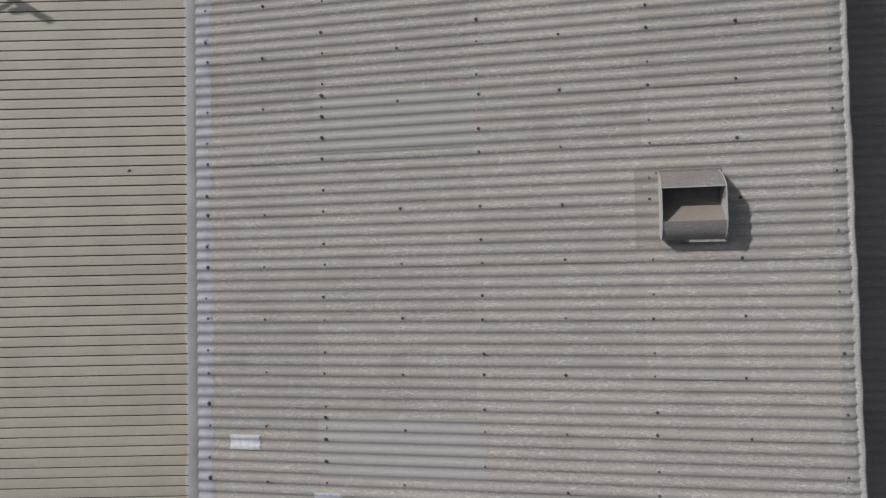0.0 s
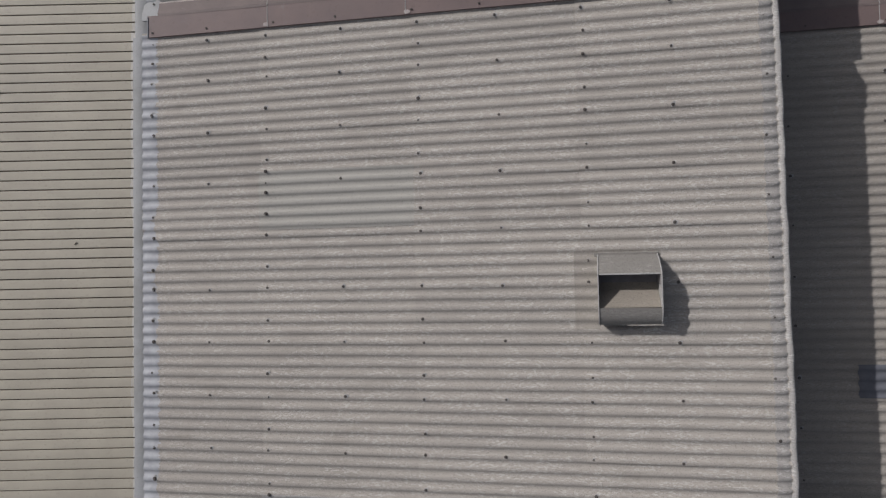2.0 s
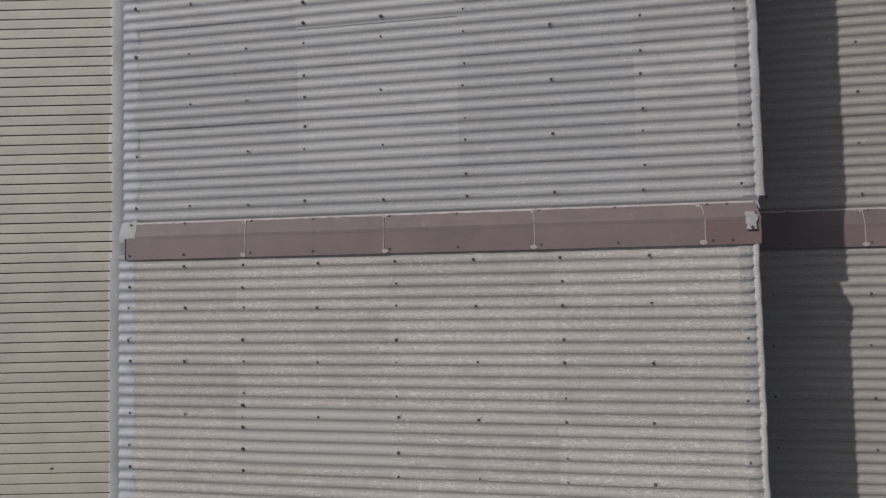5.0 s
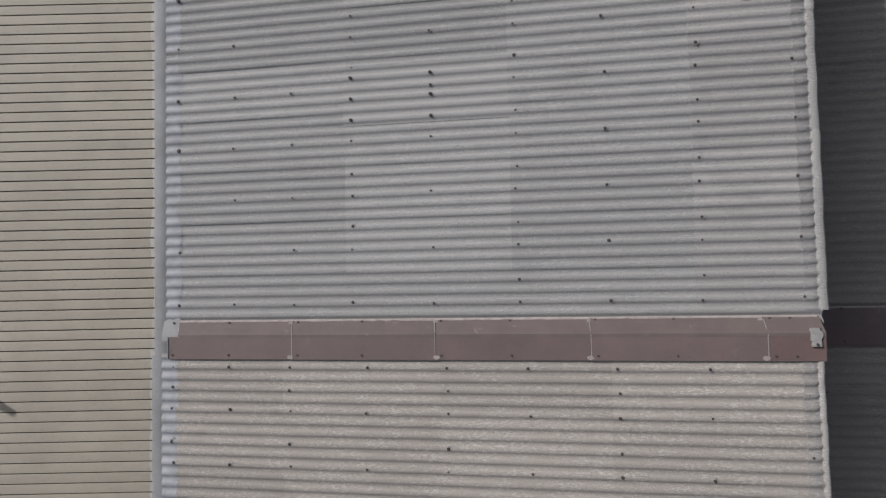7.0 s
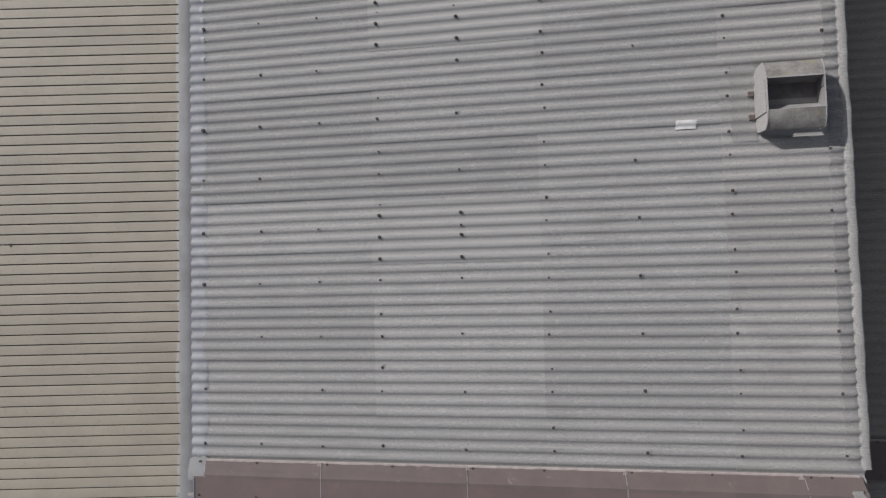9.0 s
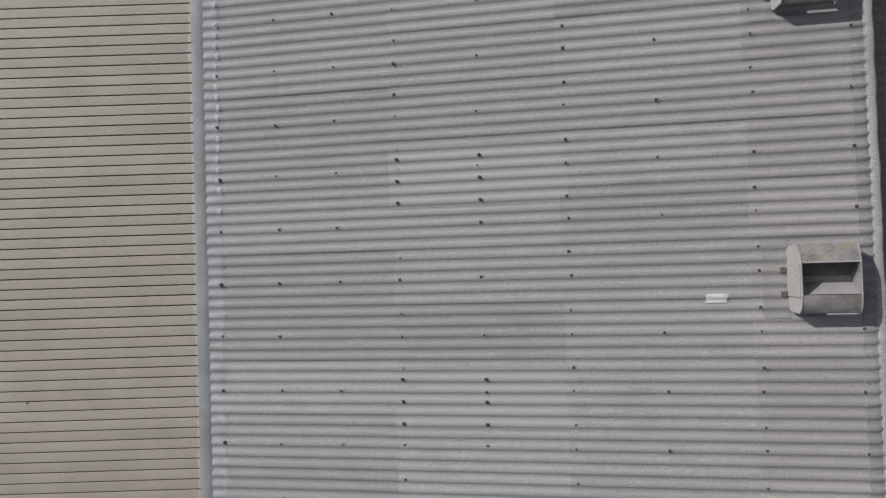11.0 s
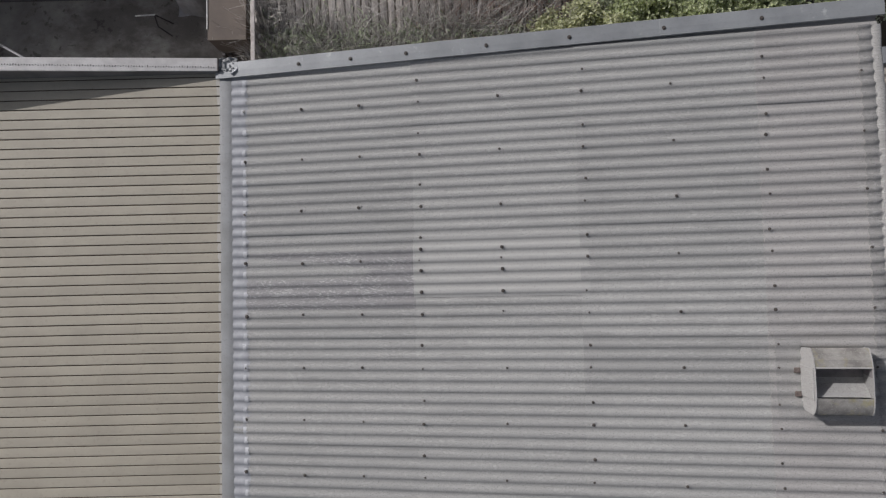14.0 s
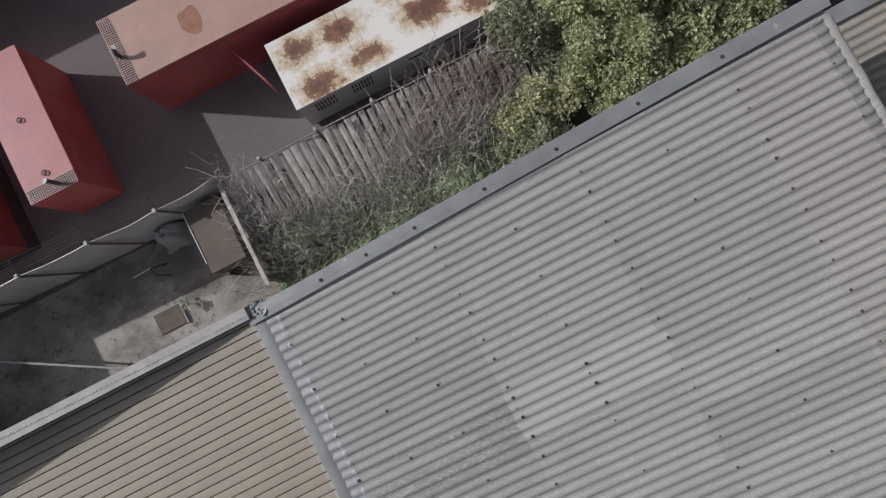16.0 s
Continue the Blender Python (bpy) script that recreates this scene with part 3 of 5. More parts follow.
# ---- brown cover flashing across the roofs ----
def cover(name, x_joints, crest_a, crest_b, y_near, y_mid, y_far, skew=0.0):
    c = thing(name, "faded brown metal cover flashing with pale joints, two lapped rows", "flashing", kind="structure")
    for i, (xa, xb) in enumerate(zip(x_joints, x_joints[1:])):
        za, zb = crest_a(xa) + 0.024, crest_a(xb) + 0.024
        o = 0.003 * (i % 2)
        rows = []
        for x, z in ((xa, za), (xb + 0.02, zb)):
            rows.append([(x, y_near - 0.004, z - 0.03 + o), (x, y_near, z + o), (x, (y_near + y_mid) / 2, z + 0.006 + o), (x, y_mid + 0.02, z + 0.008 + o)])
        g = Geo()
        g.sheet(rows, 0.004)
        part("cover_strip", g, BROWN_RED if i == len(x_joints) - 2 else BROWN, c)
        rows = []
        for x in (xa + (0.2 if i == 0 else 0), xb + 0.02):
            z = crest_a(x) + 0.024
            zf = crest_b(x) + 0.02
            rows.append([(x, y_mid, z + 0.0098 + o), (x, y_mid + 0.05, z + 0.0100 + o), (x, y_far - 0.015, zf + 0.012 + o), (x, y_far, zf + o)])
        g = Geo()
        g.sheet(rows, 0.004)
        part("cover_strip", g, BROWN_PALE, c, "paler faded upper strip")
        if i:
            part("joint_sealant", Geo().box(xa - 0.002, y_near, -0.002, xa + 0.009, y_mid + 0.01, 0.003, pose(0, 0, za + 0.010)), FC_PALE, c, "pale line of joint sealant")
            part("joint_sealant", Geo().box(xa - 0.002, 0, 0, xa + 0.009, y_far - y_mid - 0.02, 0.003, pose(0, y_mid + 0.01, za + 0.022, -math.degrees(math.atan2(za - crest_b(xa) - 0.02, y_far - y_mid)))), FC_PALE, c, "pale line of joint sealant")
        # thin bead of pale sealant along the far edge
        zf0, zf1 = crest_b(xa) + 0.022, crest_b(xb) + 0.022
        a0 = xa + (0.2 if i == 0 else 0)
        rows = []
        for q in range(29):
            xq = a0 + (xb - a0) * q / 28
            rag = 0.010 + 0.014 * (0.5 + noise.noise((xq * 4.0, i, 3))) + 0.006 * noise.noise((xq * 21, i, 5))
            zq = crest_b(xq) + 0.02
            rows.append([(xq, y_far - 0.006 - rag, zq + 0.016 + o), (xq, y_far - 0.004, zq + 0.009 + o), (xq, y_far + 0.010, zq - 0.004)])
        g = Geo()
        g.sheet(rows, 0.003)
        part("edge_sealant", g, WORN, c, "pale worn far edge")
        if i:
            # smears of old sealant where two lengths meet
            for cy, rx, ry in ((y_near + 0.04, 0.05, 0.035), (y_far - 0.07, 0.035, 0.06)):
                cx = xa + 0.03 * math.sin(7 * xa + cy)
                z0 = crest_a(cx) + 0.034 if cy < y_mid else crest_a(cx) + 0.042 + (crest_b(cx) - crest_a(cx) - 0.02) * (cy - y_mid) / (y_far - y_mid)
                rim = [(cx + rx * (1 + 0.45 * noise.noise((q * 1.7, xa, cy))) * math.cos(q * math.pi / 8), cy + ry * (1 + 0.45 * noise.noise((q * 1.3, cy, xa))) * math.sin(q * math.pi / 8)) for q in range(16)]
                part("sealant_smear", Geo().add([(x, y, z0 + SLOPE_N * (x - cx) + h) for h in (-0.004, 0.002) for x, y in rim], [tuple(range(16, 32))] + [(q, (q + 1) % 16, 16 + (q + 1) % 16, 16 + q) for q in range(16)]), WORN, c, "pale smear of old sealant")
        if i == 0:
            part("edge_sealant", Geo().tube([(xa + 0.01, y_near, za + 0.004), (xa + 0.015, (y_near + y_mid) / 2, za + 0.010), (xa + 0.01, y_mid, za + 0.012)], 0.014, sides=5), SEAL, c, "pale bead of edge sealant")
            part("edge_sealant", Geo().tube([(a0 + 0.01, y_mid + 0.01, za + 0.03), (a0 - 0.01, (y_far + y_mid) / 2, (za + zf0) / 2 + 0.03), (a0 + 0.01, y_far, zf0 + 0.012)], 0.014, sides=5), SEAL, c, "pale bead of edge sealant")
        for x in (xa + 0.10, (xa + xb) / 2):
            z = crest_a(x) + 0.034
            for y in (y_near + 0.07, y_far - 0.03):
                b = part("roof_bolt", BOLT_MESH, None, c)
                b.location = (x, y, z if y < y_mid else crest_b(x) + 0.045)
                b.scale = (0.65, 0.65, 0.65)
    return c


cover("cover_flashing", [-4.02, -1.83, 0.51, 2.86, 5.30, 6.04], crest_near, crest_far, 4.80, 5.15, 5.43)
patch_rows = [[(x, 5.10, crest_near(x) + 0.020), (x, 5.22, crest_near(x) + 0.026), (x, 5.40 + o, crest_far(x) + 0.028), (x, 5.47 + o, crest_far(x) + 0.012)] for x, o in ((-4.12, -0.05), (-4.03, 0.0), (-3.95, -0.02), (-3.86, 0.02), (-3.78, -0.03))]
g = Geo()
g.sheet(patch_rows, 0.03)
tagged(part("sealant_patch", g, FLASH, None, "", True), "pale sealant patch beside the cover flashing's end", "sealant", kind="structure")
fold = thing("folded_flashing", "pale folded cement-smeared flashing end at the ridge", "flashing", (5.965, 5.04, crest_near(5.965)))
rows = []
for i in range(9):
    u = i / 8
    left = -0.115 + 0.035 * noise.noise((i * 0.8, 2, 0))
    right = 0.055 + 0.055 * max(0.0, 1 - abs(u - 0.62) * 4) + 0.01 * noise.noise((i * 0.9, 4, 0))
    rows.append([(left + (right - left) * q, -0.03 + 0.26 * u, 0.072 + SLOPE_N * (left + (right - left) * q) - 0.035 * u - (0.045 if q == 1 else 0)) for q in (0, 0.35, 0.75, 1)])
g = Geo()
g.sheet(rows, 0.010)
g.f = [f[::-1] for f in g.f]
part("metal_sheet", g, FC_APRON_GREY, fold)
bolt = part("roof_bolt", BOLT_MESH, None, fold)
bolt.location, bolt.scale = (-0.05, 0.0, 0.075), (0.7, 0.7, 0.7)
cover("cover_flashing", [6.35, 8.7, 11.1, 13.3], lambda x: SLOPE_B * x + CREST_B, lambda x: SLOPE_B * x + CREST_B - DROP, 4.76, 5.10, 5.42)

# ---- grey barge flashing along the far end ----
barge = thing("barge_flashing", "grey zinc barge flashing with bolt heads along the roof end", "flashing", kind="structure")
xs = [-4.36, -2.76, 0.12, 3.05, 6.20]
for i, (xa, xb) in enumerate(zip(xs, xs[1:])):
    rows = []
    for x in (xa, (xa + xb) / 2, xb + 0.03):
        z = crest_far(x) + 0.050 + 0.004 * (i % 2)
        y = 20.45 + 0.019 * (x + 4)
        rows.append([(x, y, z - 0.025), (x, y + 0.004, z), (x, y + 0.12, z + 0.006), (x, y + 0.265, z + 0.004), (x, y + 0.277, z - 0.01), (x, y + 0.279, z - 0.22)])
    g = Geo()
    g.sheet(rows, 0.004)
    part("barge_strip", g, ZINC, barge)
    for t in ((0.95,), (0.29, 0.62), (0.08, 0.53), (0.02, 0.47))[i]:
        x = xa + (xb - xa) * t
        b = part("roof_bolt", BOLT_MESH, None, barge)
        b.location = (x, 20.57 + 0.019 * (x + 4), crest_far(x) + 0.063)
        b.scale = (1.1, 1.1, 1.1)
barge_next = thing("barge_flashing", "grey zinc barge flashing on the lower bay's end", "flashing", kind="structure")
rows = [[(x, 20.5, SLOPE_B * x + CREST_B - DROP + 0.02), (x, 20.504, SLOPE_B * x + CREST_B - DROP + 0.05), (x, 20.80, SLOPE_B * x + CREST_B - DROP + 0.055), (x, 20.804, SLOPE_B * x + CREST_B - DROP - 0.2)] for x in (6.15, 9.5, 13.3)]
g = Geo()
g.sheet(rows, 0.004)
part("barge_strip", g, ZINC, barge_next)

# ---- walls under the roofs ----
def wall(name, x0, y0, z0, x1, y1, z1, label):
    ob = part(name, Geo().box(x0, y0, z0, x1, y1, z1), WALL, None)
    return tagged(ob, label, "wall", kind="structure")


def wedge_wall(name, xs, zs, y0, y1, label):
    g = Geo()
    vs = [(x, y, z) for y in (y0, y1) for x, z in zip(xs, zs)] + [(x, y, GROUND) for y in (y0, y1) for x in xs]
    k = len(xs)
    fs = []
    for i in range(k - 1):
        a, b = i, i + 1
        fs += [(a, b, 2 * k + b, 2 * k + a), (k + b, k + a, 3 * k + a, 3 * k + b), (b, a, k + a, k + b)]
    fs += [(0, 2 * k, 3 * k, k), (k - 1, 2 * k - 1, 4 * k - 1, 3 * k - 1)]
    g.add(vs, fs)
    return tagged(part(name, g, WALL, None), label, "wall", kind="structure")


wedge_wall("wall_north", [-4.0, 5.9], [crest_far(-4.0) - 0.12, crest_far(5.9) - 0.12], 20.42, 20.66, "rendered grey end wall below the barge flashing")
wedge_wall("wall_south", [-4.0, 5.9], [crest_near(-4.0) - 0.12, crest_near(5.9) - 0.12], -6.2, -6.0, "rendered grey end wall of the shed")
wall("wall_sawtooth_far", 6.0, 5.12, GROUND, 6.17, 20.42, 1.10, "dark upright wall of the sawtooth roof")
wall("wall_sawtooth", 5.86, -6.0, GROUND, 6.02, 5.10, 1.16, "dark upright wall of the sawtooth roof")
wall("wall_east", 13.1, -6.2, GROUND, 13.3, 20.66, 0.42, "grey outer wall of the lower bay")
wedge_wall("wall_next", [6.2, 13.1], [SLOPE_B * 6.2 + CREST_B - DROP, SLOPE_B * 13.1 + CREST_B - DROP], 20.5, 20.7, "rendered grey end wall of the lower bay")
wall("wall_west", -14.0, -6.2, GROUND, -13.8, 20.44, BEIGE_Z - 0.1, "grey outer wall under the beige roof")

# ---- parapet at the end of the beige roof ----
parapet = thing("parapet", "low pale parapet with capping at the end of the beige roof", "parapet", kind="structure")
PX0, PX1, PZ0, PZ1 = -14.0, -4.30, 0.94, -0.03


def ptop(x):
    return PZ1 + (PZ0 - PZ1) * (x - PX1) / (PX0 - PX1)


g = Geo()
vs = [(x, y, z) for x in (PX0, PX1) for y, z in ((20.55, GROUND), (20.55, ptop(x) - 0.02), (20.74, ptop(x) - 0.02), (20.74, GROUND))]
g.add(vs, [(0, 1, 5, 4), (1, 2, 6, 5), (2, 3, 7, 6), (3, 2, 1, 0), (4, 5, 6, 7)])
part("parapet_wall", g, WALL, parapet)
rows = [[(x, 20.535 + o, ptop(x) - 0.03), (x, 20.537 + o, ptop(x)), (x, 20.76 + o, ptop(x) + 0.01), (x, 20.762 + o, ptop(x) - 0.05)] for x, o in ((PX0, -0.07), (-7, 0.0), (PX1, 0.03))]
g = Geo()
g.sheet(rows, 0.004)
part("capping", g, CREAM, parapet, "chalky cream capping strip")
part("end_cap", Geo().box(PX1 - 0.005, 20.56, PZ1 - 0.12, PX1 + 0.018, 20.785, PZ1 + 0.018), DARKSTEEL, parapet, "dark end cap")
rng = random.Random(4)
tab = Geo().box(-0.011, -0.020, 0, 0.009, 0.020, 0.006).mesh("tab", WALL)
for k in range(150):
    x = PX1 - 0.06 - k * 0.044
    t = part("tab", tab, None, parapet)
    t.matrix_basis = pose(x, 20.63 + rng.uniform(-0.006, 0.006), ptop(x) + 0.004, 0, 0, rng.uniform(-20, 20))
    t.scale = (rng.uniform(0.45, 0.8),) * 3

# ---- roof ventilators ----
def ventilator(x, y, slope, crest_fn, phase, w, oy, hl, h, lip, back, slot, fall, shear, skin, inner, sheet_mat, label):
    v = thing("roof_ventilator", label, "ventilator", (x, y, crest_fn(x)), group="roof ventilators")
    v.matrix_basis = pose(x, y, crest_fn(x), 0, -math.degrees(math.atan(slope)), 0)
    d = hl - oy
    # hood outlines: a far slope down to the roof or to a raised edge, and a near slope that ends in a raised lip
    e = d + back
    overhang = back > 0
    far = [(oy, h), (oy + 0.30 * e, h * 0.80), (oy + 0.62 * e, h * 0.52), (oy + e, -0.012)]
    if overhang:
        far = [(oy, h), (oy + 0.42 * e, h - 0.025), (oy + 0.75 * e, h - 0.07), (oy + e, h - 0.125)]
    drop = 0.105 if overhang else 0.165
    near = [(-oy, h), (-oy - 0.45 * lip * d, h - 0.17 * drop), (-oy - 0.80 * lip * d, h - 0.52 * drop), (-oy - lip * d, h - drop)]
    rows = [[(xx, yy, zz) for yy, zz in far] for xx in (-w, -w / 3, w / 3, w)]
    g = Geo()
    g.sheet(rows, 0.012)
    part("hood_panel", g, skin, v)
    rows = [[(xx, yy, zz) for yy, zz in near] for xx in (w, w / 3, -w / 3, -w)]
    g = Geo()
    g.sheet(rows, 0.012)
    part("hood_panel", g, skin, v, smooth=True)
    ly, lz = near[-1]
    part("lip", Geo().box(-w, ly - 0.004, lz - 0.055, w, ly + 0.010, lz - 0.004, None, 0.004), skin, v)
    for ya, yb in ((oy - 0.010, oy + 0.012),):
        part("rim", Geo().box(-w + 0.014, ya, h - 0.006, w, yb, h + 0.010, None, 0.003), FC_PALE, v, "thin worn edge")
    for xx in (-w - 0.014, w):
        fy = far[-1][0]
        foot = [(fy - 0.09, -0.03), (fy - 0.015, 0.05)] if overhang else []
        out = foot + [(yy * 1.01, zz + 0.012) for yy, zz in far[::-1]] + [(yy * 1.01, zz + 0.012) for yy, zz in near] + [(ly + 0.01, 0.06), (ly + 0.07, -0.03)]
        k = len(out)
        g = Geo()
        vs = [(xx, yy, zz) for yy, zz in out] + [(xx + 0.014, yy, zz) for yy, zz in out]
        fs = [tuple(range(k)), tuple(range(2 * k - 1, k - 1, -1))] + [((i + 1) % k, i, k + i, k + (i + 1) % k) for i in range(k)]
        g.add(vs, fs)
        part("side_plate", g, FC_PALE, v, "pale weathered end plate")
    if overhang:
        part("brace", Geo().box(-w - 0.034, -oy - 0.03, 0.015, -w - 0.014, oy - 0.01, h - 0.012, None, 0.005), FC_PALE, v, "pale board on the end plate")
    g = Geo()
    g.sheet([[(xx, yy, max(0.015 - 0.02 * yy, h - slot - (yy + oy) * fall)) for yy in (-oy + 0.004, -0.65 * oy, -0.3 * oy, 0.05 * oy, 0.55 * oy)] for xx in (-w + 0.004, w - 0.004)], 0.01)
    part("baffle", g, inner, v, "dusty inner baffle, sloping down into the throat")
    # lining coloured dark in place of the shade deep in the opening
    g = Geo()
    g.box(-w + 0.002, 0.35 * oy, 0.02, -w + 0.010, oy + 0.02, h - 0.012)
    g.box(w - 0.010, 0.35 * oy, 0.02, w - 0.002, oy + 0.02, h - 0.012)
    g.box(-w + 0.010, 0.02, 0.012, w - 0.010, oy + 0.01 if overhang else hl - 0.06, 0.02)
    part("throat", g, THROAT, v, "throat walls and floor coloured dark for the shade inside")
    if overhang:
        for yy in (-0.23, 0.12):
            part("bracket", Geo().box(-w - 0.12, yy - 0.040, -0.010, -w - 0.034, yy + 0.040, 0.034, None, 0.008), RUSTY, v, "dark rusty fixing bracket")
        # hidden curb, added to keep sunlight from passing under the hood
        part("curb", Geo().box(-w + 0.012, oy + 0.012, -0.03, w - 0.012, oy + 0.034, h - 0.05), THROAT, v, "unseen curb added under the hood to stop light")
    else:
        part("flange", Geo().box(-w - 0.06, hl - 0.03, -0.012, w + 0.03, hl + 0.025, 0.012, None, 0.006), skin, v)
    # the hood leans down the slope, its uphill end plate a little more
    for o in v.children:
        for p in o.data.vertices:
            p.co.x -= max(p.co.z, 0) * (shear[0] if p.co.x < 0 else shear[1])
    g = Geo()
    rows = []
    off = (y - phase[0]) / phase[1]
    for i in range(53):
        n = -3.3 + i * 6.6 / 52
        yy = n * 0.177
        rows.append([(-w - 0.36, yy, 0.015 + wave(n + off)), (-w + 0.0, yy, 0.018 + wave(n + off))])
    g.sheet(rows, 0.006)
    g.f = [f[::-1] for f in g.f]
    part("base_sheet", g, sheet_mat, v, "stained grimy sheet beside the ventilator", True)
    return v


ventilator(3.81, 0.31, SLOPE_N, crest_near, (Y_N, PITCH_N), 0.425, 0.245, 0.54, 0.37, 0.85, 0.0, 0.05, 1.0, (0.15, 0.09), FC_VENT, FC_BAFFLE, FC_GRIMY_WARM, "dark grey fibre-cement roof ventilator, open topped, clean")
ventilator(5.365, 10.87, SLOPE_F, crest_far, (Y_F, PITCH_F), 0.42, 0.228, 0.455, 0.40, 1.15, 0.03, 0.085, 1.9, (0.03, 0.26), FC_LICHEN, FC_PALE, FC_GRIMY, "grey fibre-cement roof ventilator, open topped, stained with lichen")
ventilator(5.295, 15.26, SLOPE_F, crest_far, (Y_F, PITCH_F), 0.415, 0.215, 0.44, 0.39, 1.12, 0.04, 0.075, 1.7, (0.03, 0.26), FC_LICHEN, FC_PALE, FC_GRIMY, "grey fibre-cement roof ventilator, open topped, with pale stained end plate")


# ---- painted repair patches ----
def patch(x, n, wide, tall, y0, pitch, slope, crest, material, label):
    ob = part("repair_patch", wavy(x, x + wide, n, n + tall, pitch, slope, 0, 0, seed=int(-n), steps=14, cols=4, thick=0.003, ragged=0.02), material, None, "", True)
    ob.location = (x, y0, slope * x + crest + 0.022)
    return tagged(ob, label, "patch", kind="structure")


patch(3.80, -27.6, 0.30, 0.75, Y_F, PITCH_F, SLOPE_F, CREST_F, WHITE, "small white painted repair patch on the sheets")
patch(-3.55, -37.2, 0.52, 1.4, Y_N, PITCH_N, SLOPE_N, CREST_N, SEAL_WHITE, "streaky white painted repair patch on the sheets")
patch(-2.10, -42.4, 0.45, 1.5, Y_N, PITCH_N, SLOPE_N, CREST_N, SEAL_WHITE, "streaky white painted repair patch on the sheets")
patch(8.14, -26.9, 0.46, 3.2, Y_N, PITCH_N, SLOPE_B, CREST_B, BLUE_PATCH, "blue-grey repair patch on the lower bay")

# ---- ground ----
ground = part("ground", Geo().add([(-900, -900, GROUND), (900, -900, GROUND), (900, 900, GROUND), (-900, 900, GROUND)], [(0, 1, 2, 3)]), CONCRETE, None)
tagged(ground, "stained grey concrete ground of the yards", "ground", kind="structure")

yard = part("pavement", Geo().box(-60, 23.56, GROUND - 0.05, 60, 90, GROUND + 0.006), ASPHALT, None)
tagged(yard, "dark stained hardstanding of the neighbouring yard", "pavement", kind="structure")

soil = part("soil_strip", Geo().box(-4.24, 20.70, GROUND - 0.05, 14.0, 23.555, GROUND + 0.010), SOIL, None)
tagged(soil, "soil strip under the weeds along the wall, coloured dark for shaded gaps", "soil", kind="structure")

# stands out of view, added to shade the left part of the yard
yard_wall = part("yard_wall", Geo().box(-12.6, 20.76, GROUND, -12.4, 27.5, -1.02), WALL, None)
tagged(yard_wall, "unseen grey wall added to shade the left of the yard", "wall", kind="structure")

# ---- fence line with sheeting ----
FTOP = -1.52


def fence_y(x):
    return 23.61 + 0.026 * (-5.6 - x)


fence = thing("sheeted_fence", "grey sheeted yard fence with capped steel posts and dark slanting bars", "fence", kind="structure")
POSTS = (-12.05, -10.40, -8.77, -7.19, -5.63)
for x in POSTS:
    y = fence_y(x)
    part("post", Geo().tube([(x, y + 0.03, GROUND), (x, y + 0.03, FTOP + 0.04)], 0.026, sides=8), STEEL, fence)
    part("post_cap", Geo().box(x - 0.045, y - 0.05, FTOP + 0.02, x + 0.035, y + 0.05, FTOP + 0.050, None, 0.014), TARP, fence, "pale post cap")
    part("stay", Geo().tube([(x + 0.04, y - 0.03, FTOP), (x + 0.25, y - 0.08, (FTOP + GROUND) / 2), (x + 0.50, y - 0.14, GROUND)], 0.026, sides=6), CARD, fence, "dark slanting bar")
    part("wire_arm", Geo().tube([(x, y + 0.04, FTOP - 0.02), (x, y + 0.39, FTOP + 0.07)], 0.009, sides=5), DARKSTEEL, fence, "dark arm for the wires")


def sag(x):
    """Slack of the sheeting between two posts, nought at each post."""
    edges = POSTS + (-4.30,)
    for a, b in zip(edges, edges[1:]):
        if a <= x <= b:
            return math.sin(math.pi * (x - a) / (b - a))
    return 0.0


rows = []
for i in range(97):
    x = -12.36 + i * 8.06 / 96
    y = fence_y(x) + (0.10 * (x + 5.63) / 1.33 if x > -5.63 else 0)
    s = 0.015 * math.sin(x * 4.4) + 0.02 * noise.noise((x * 2, 0, 0))
    rows.append([(x, y + s * 0.4 - 0.035 * sag(x), FTOP - 0.03 * sag(x)), (x, y - 0.01 + s, (FTOP + GROUND) / 2), (x, y - 0.03 + s * 0.6, GROUND)])
g = Geo()
g.sheet(rows, 0.006)
part("sheeting", g, SHEETING, fence, smooth=True)
part("top_wire", Geo().tube([(r[0][0], r[0][1], r[0][2] + 0.006) for r in rows[::2]], 0.012, sides=5), STEEL, fence, "pale hem along the top")

for k in range(5):
    u = 0.10 + 0.065 * k
    part("wire", Geo().tube([(x, fence_y(x) + u + 0.01 * sag(x), FTOP + 0.25 * u - 0.03 * sag(x)) for x in (-12.3 + 0.4 * q for q in range(21))], 0.0042, sides=3), DARKSTEEL, fence, "thin strained wire")

# ---- leaning timber paling fence ----
pal = thing("paling_fence", "weathered grey timber paling fence, leaning back and overgrown with weeds", "fence", kind="structure")
TOPY, TOPZ, BOTY, BOTZ = 23.62, -1.85, 22.05, -2.40
rng = random.Random(8)
pm = []
L = math.hypot(TOPY - BOTY, TOPZ - BOTZ)
ang = math.degrees(math.atan2(TOPZ - BOTZ, TOPY - BOTY))
for v in range(5):
    g = Geo()
    rows = []
    for i in range(7):
        t = i / 6
        w = 0.072 + rng.uniform(-0.004, 0.003)
        o = rng.uniform(-0.003, 0.003)
        rows.append([(-w + o, L * t, 0), (o, L * t, 0.008 + rng.uniform(-0.003, 0.003)), (w + o, L * t, 0.0)])
    g.sheet(rows, 0.016)
    g.f = [f[::-1] for f in g.f]
    pm.append(g.mesh("paling", TIMBER))
k = 0
x = -4.15
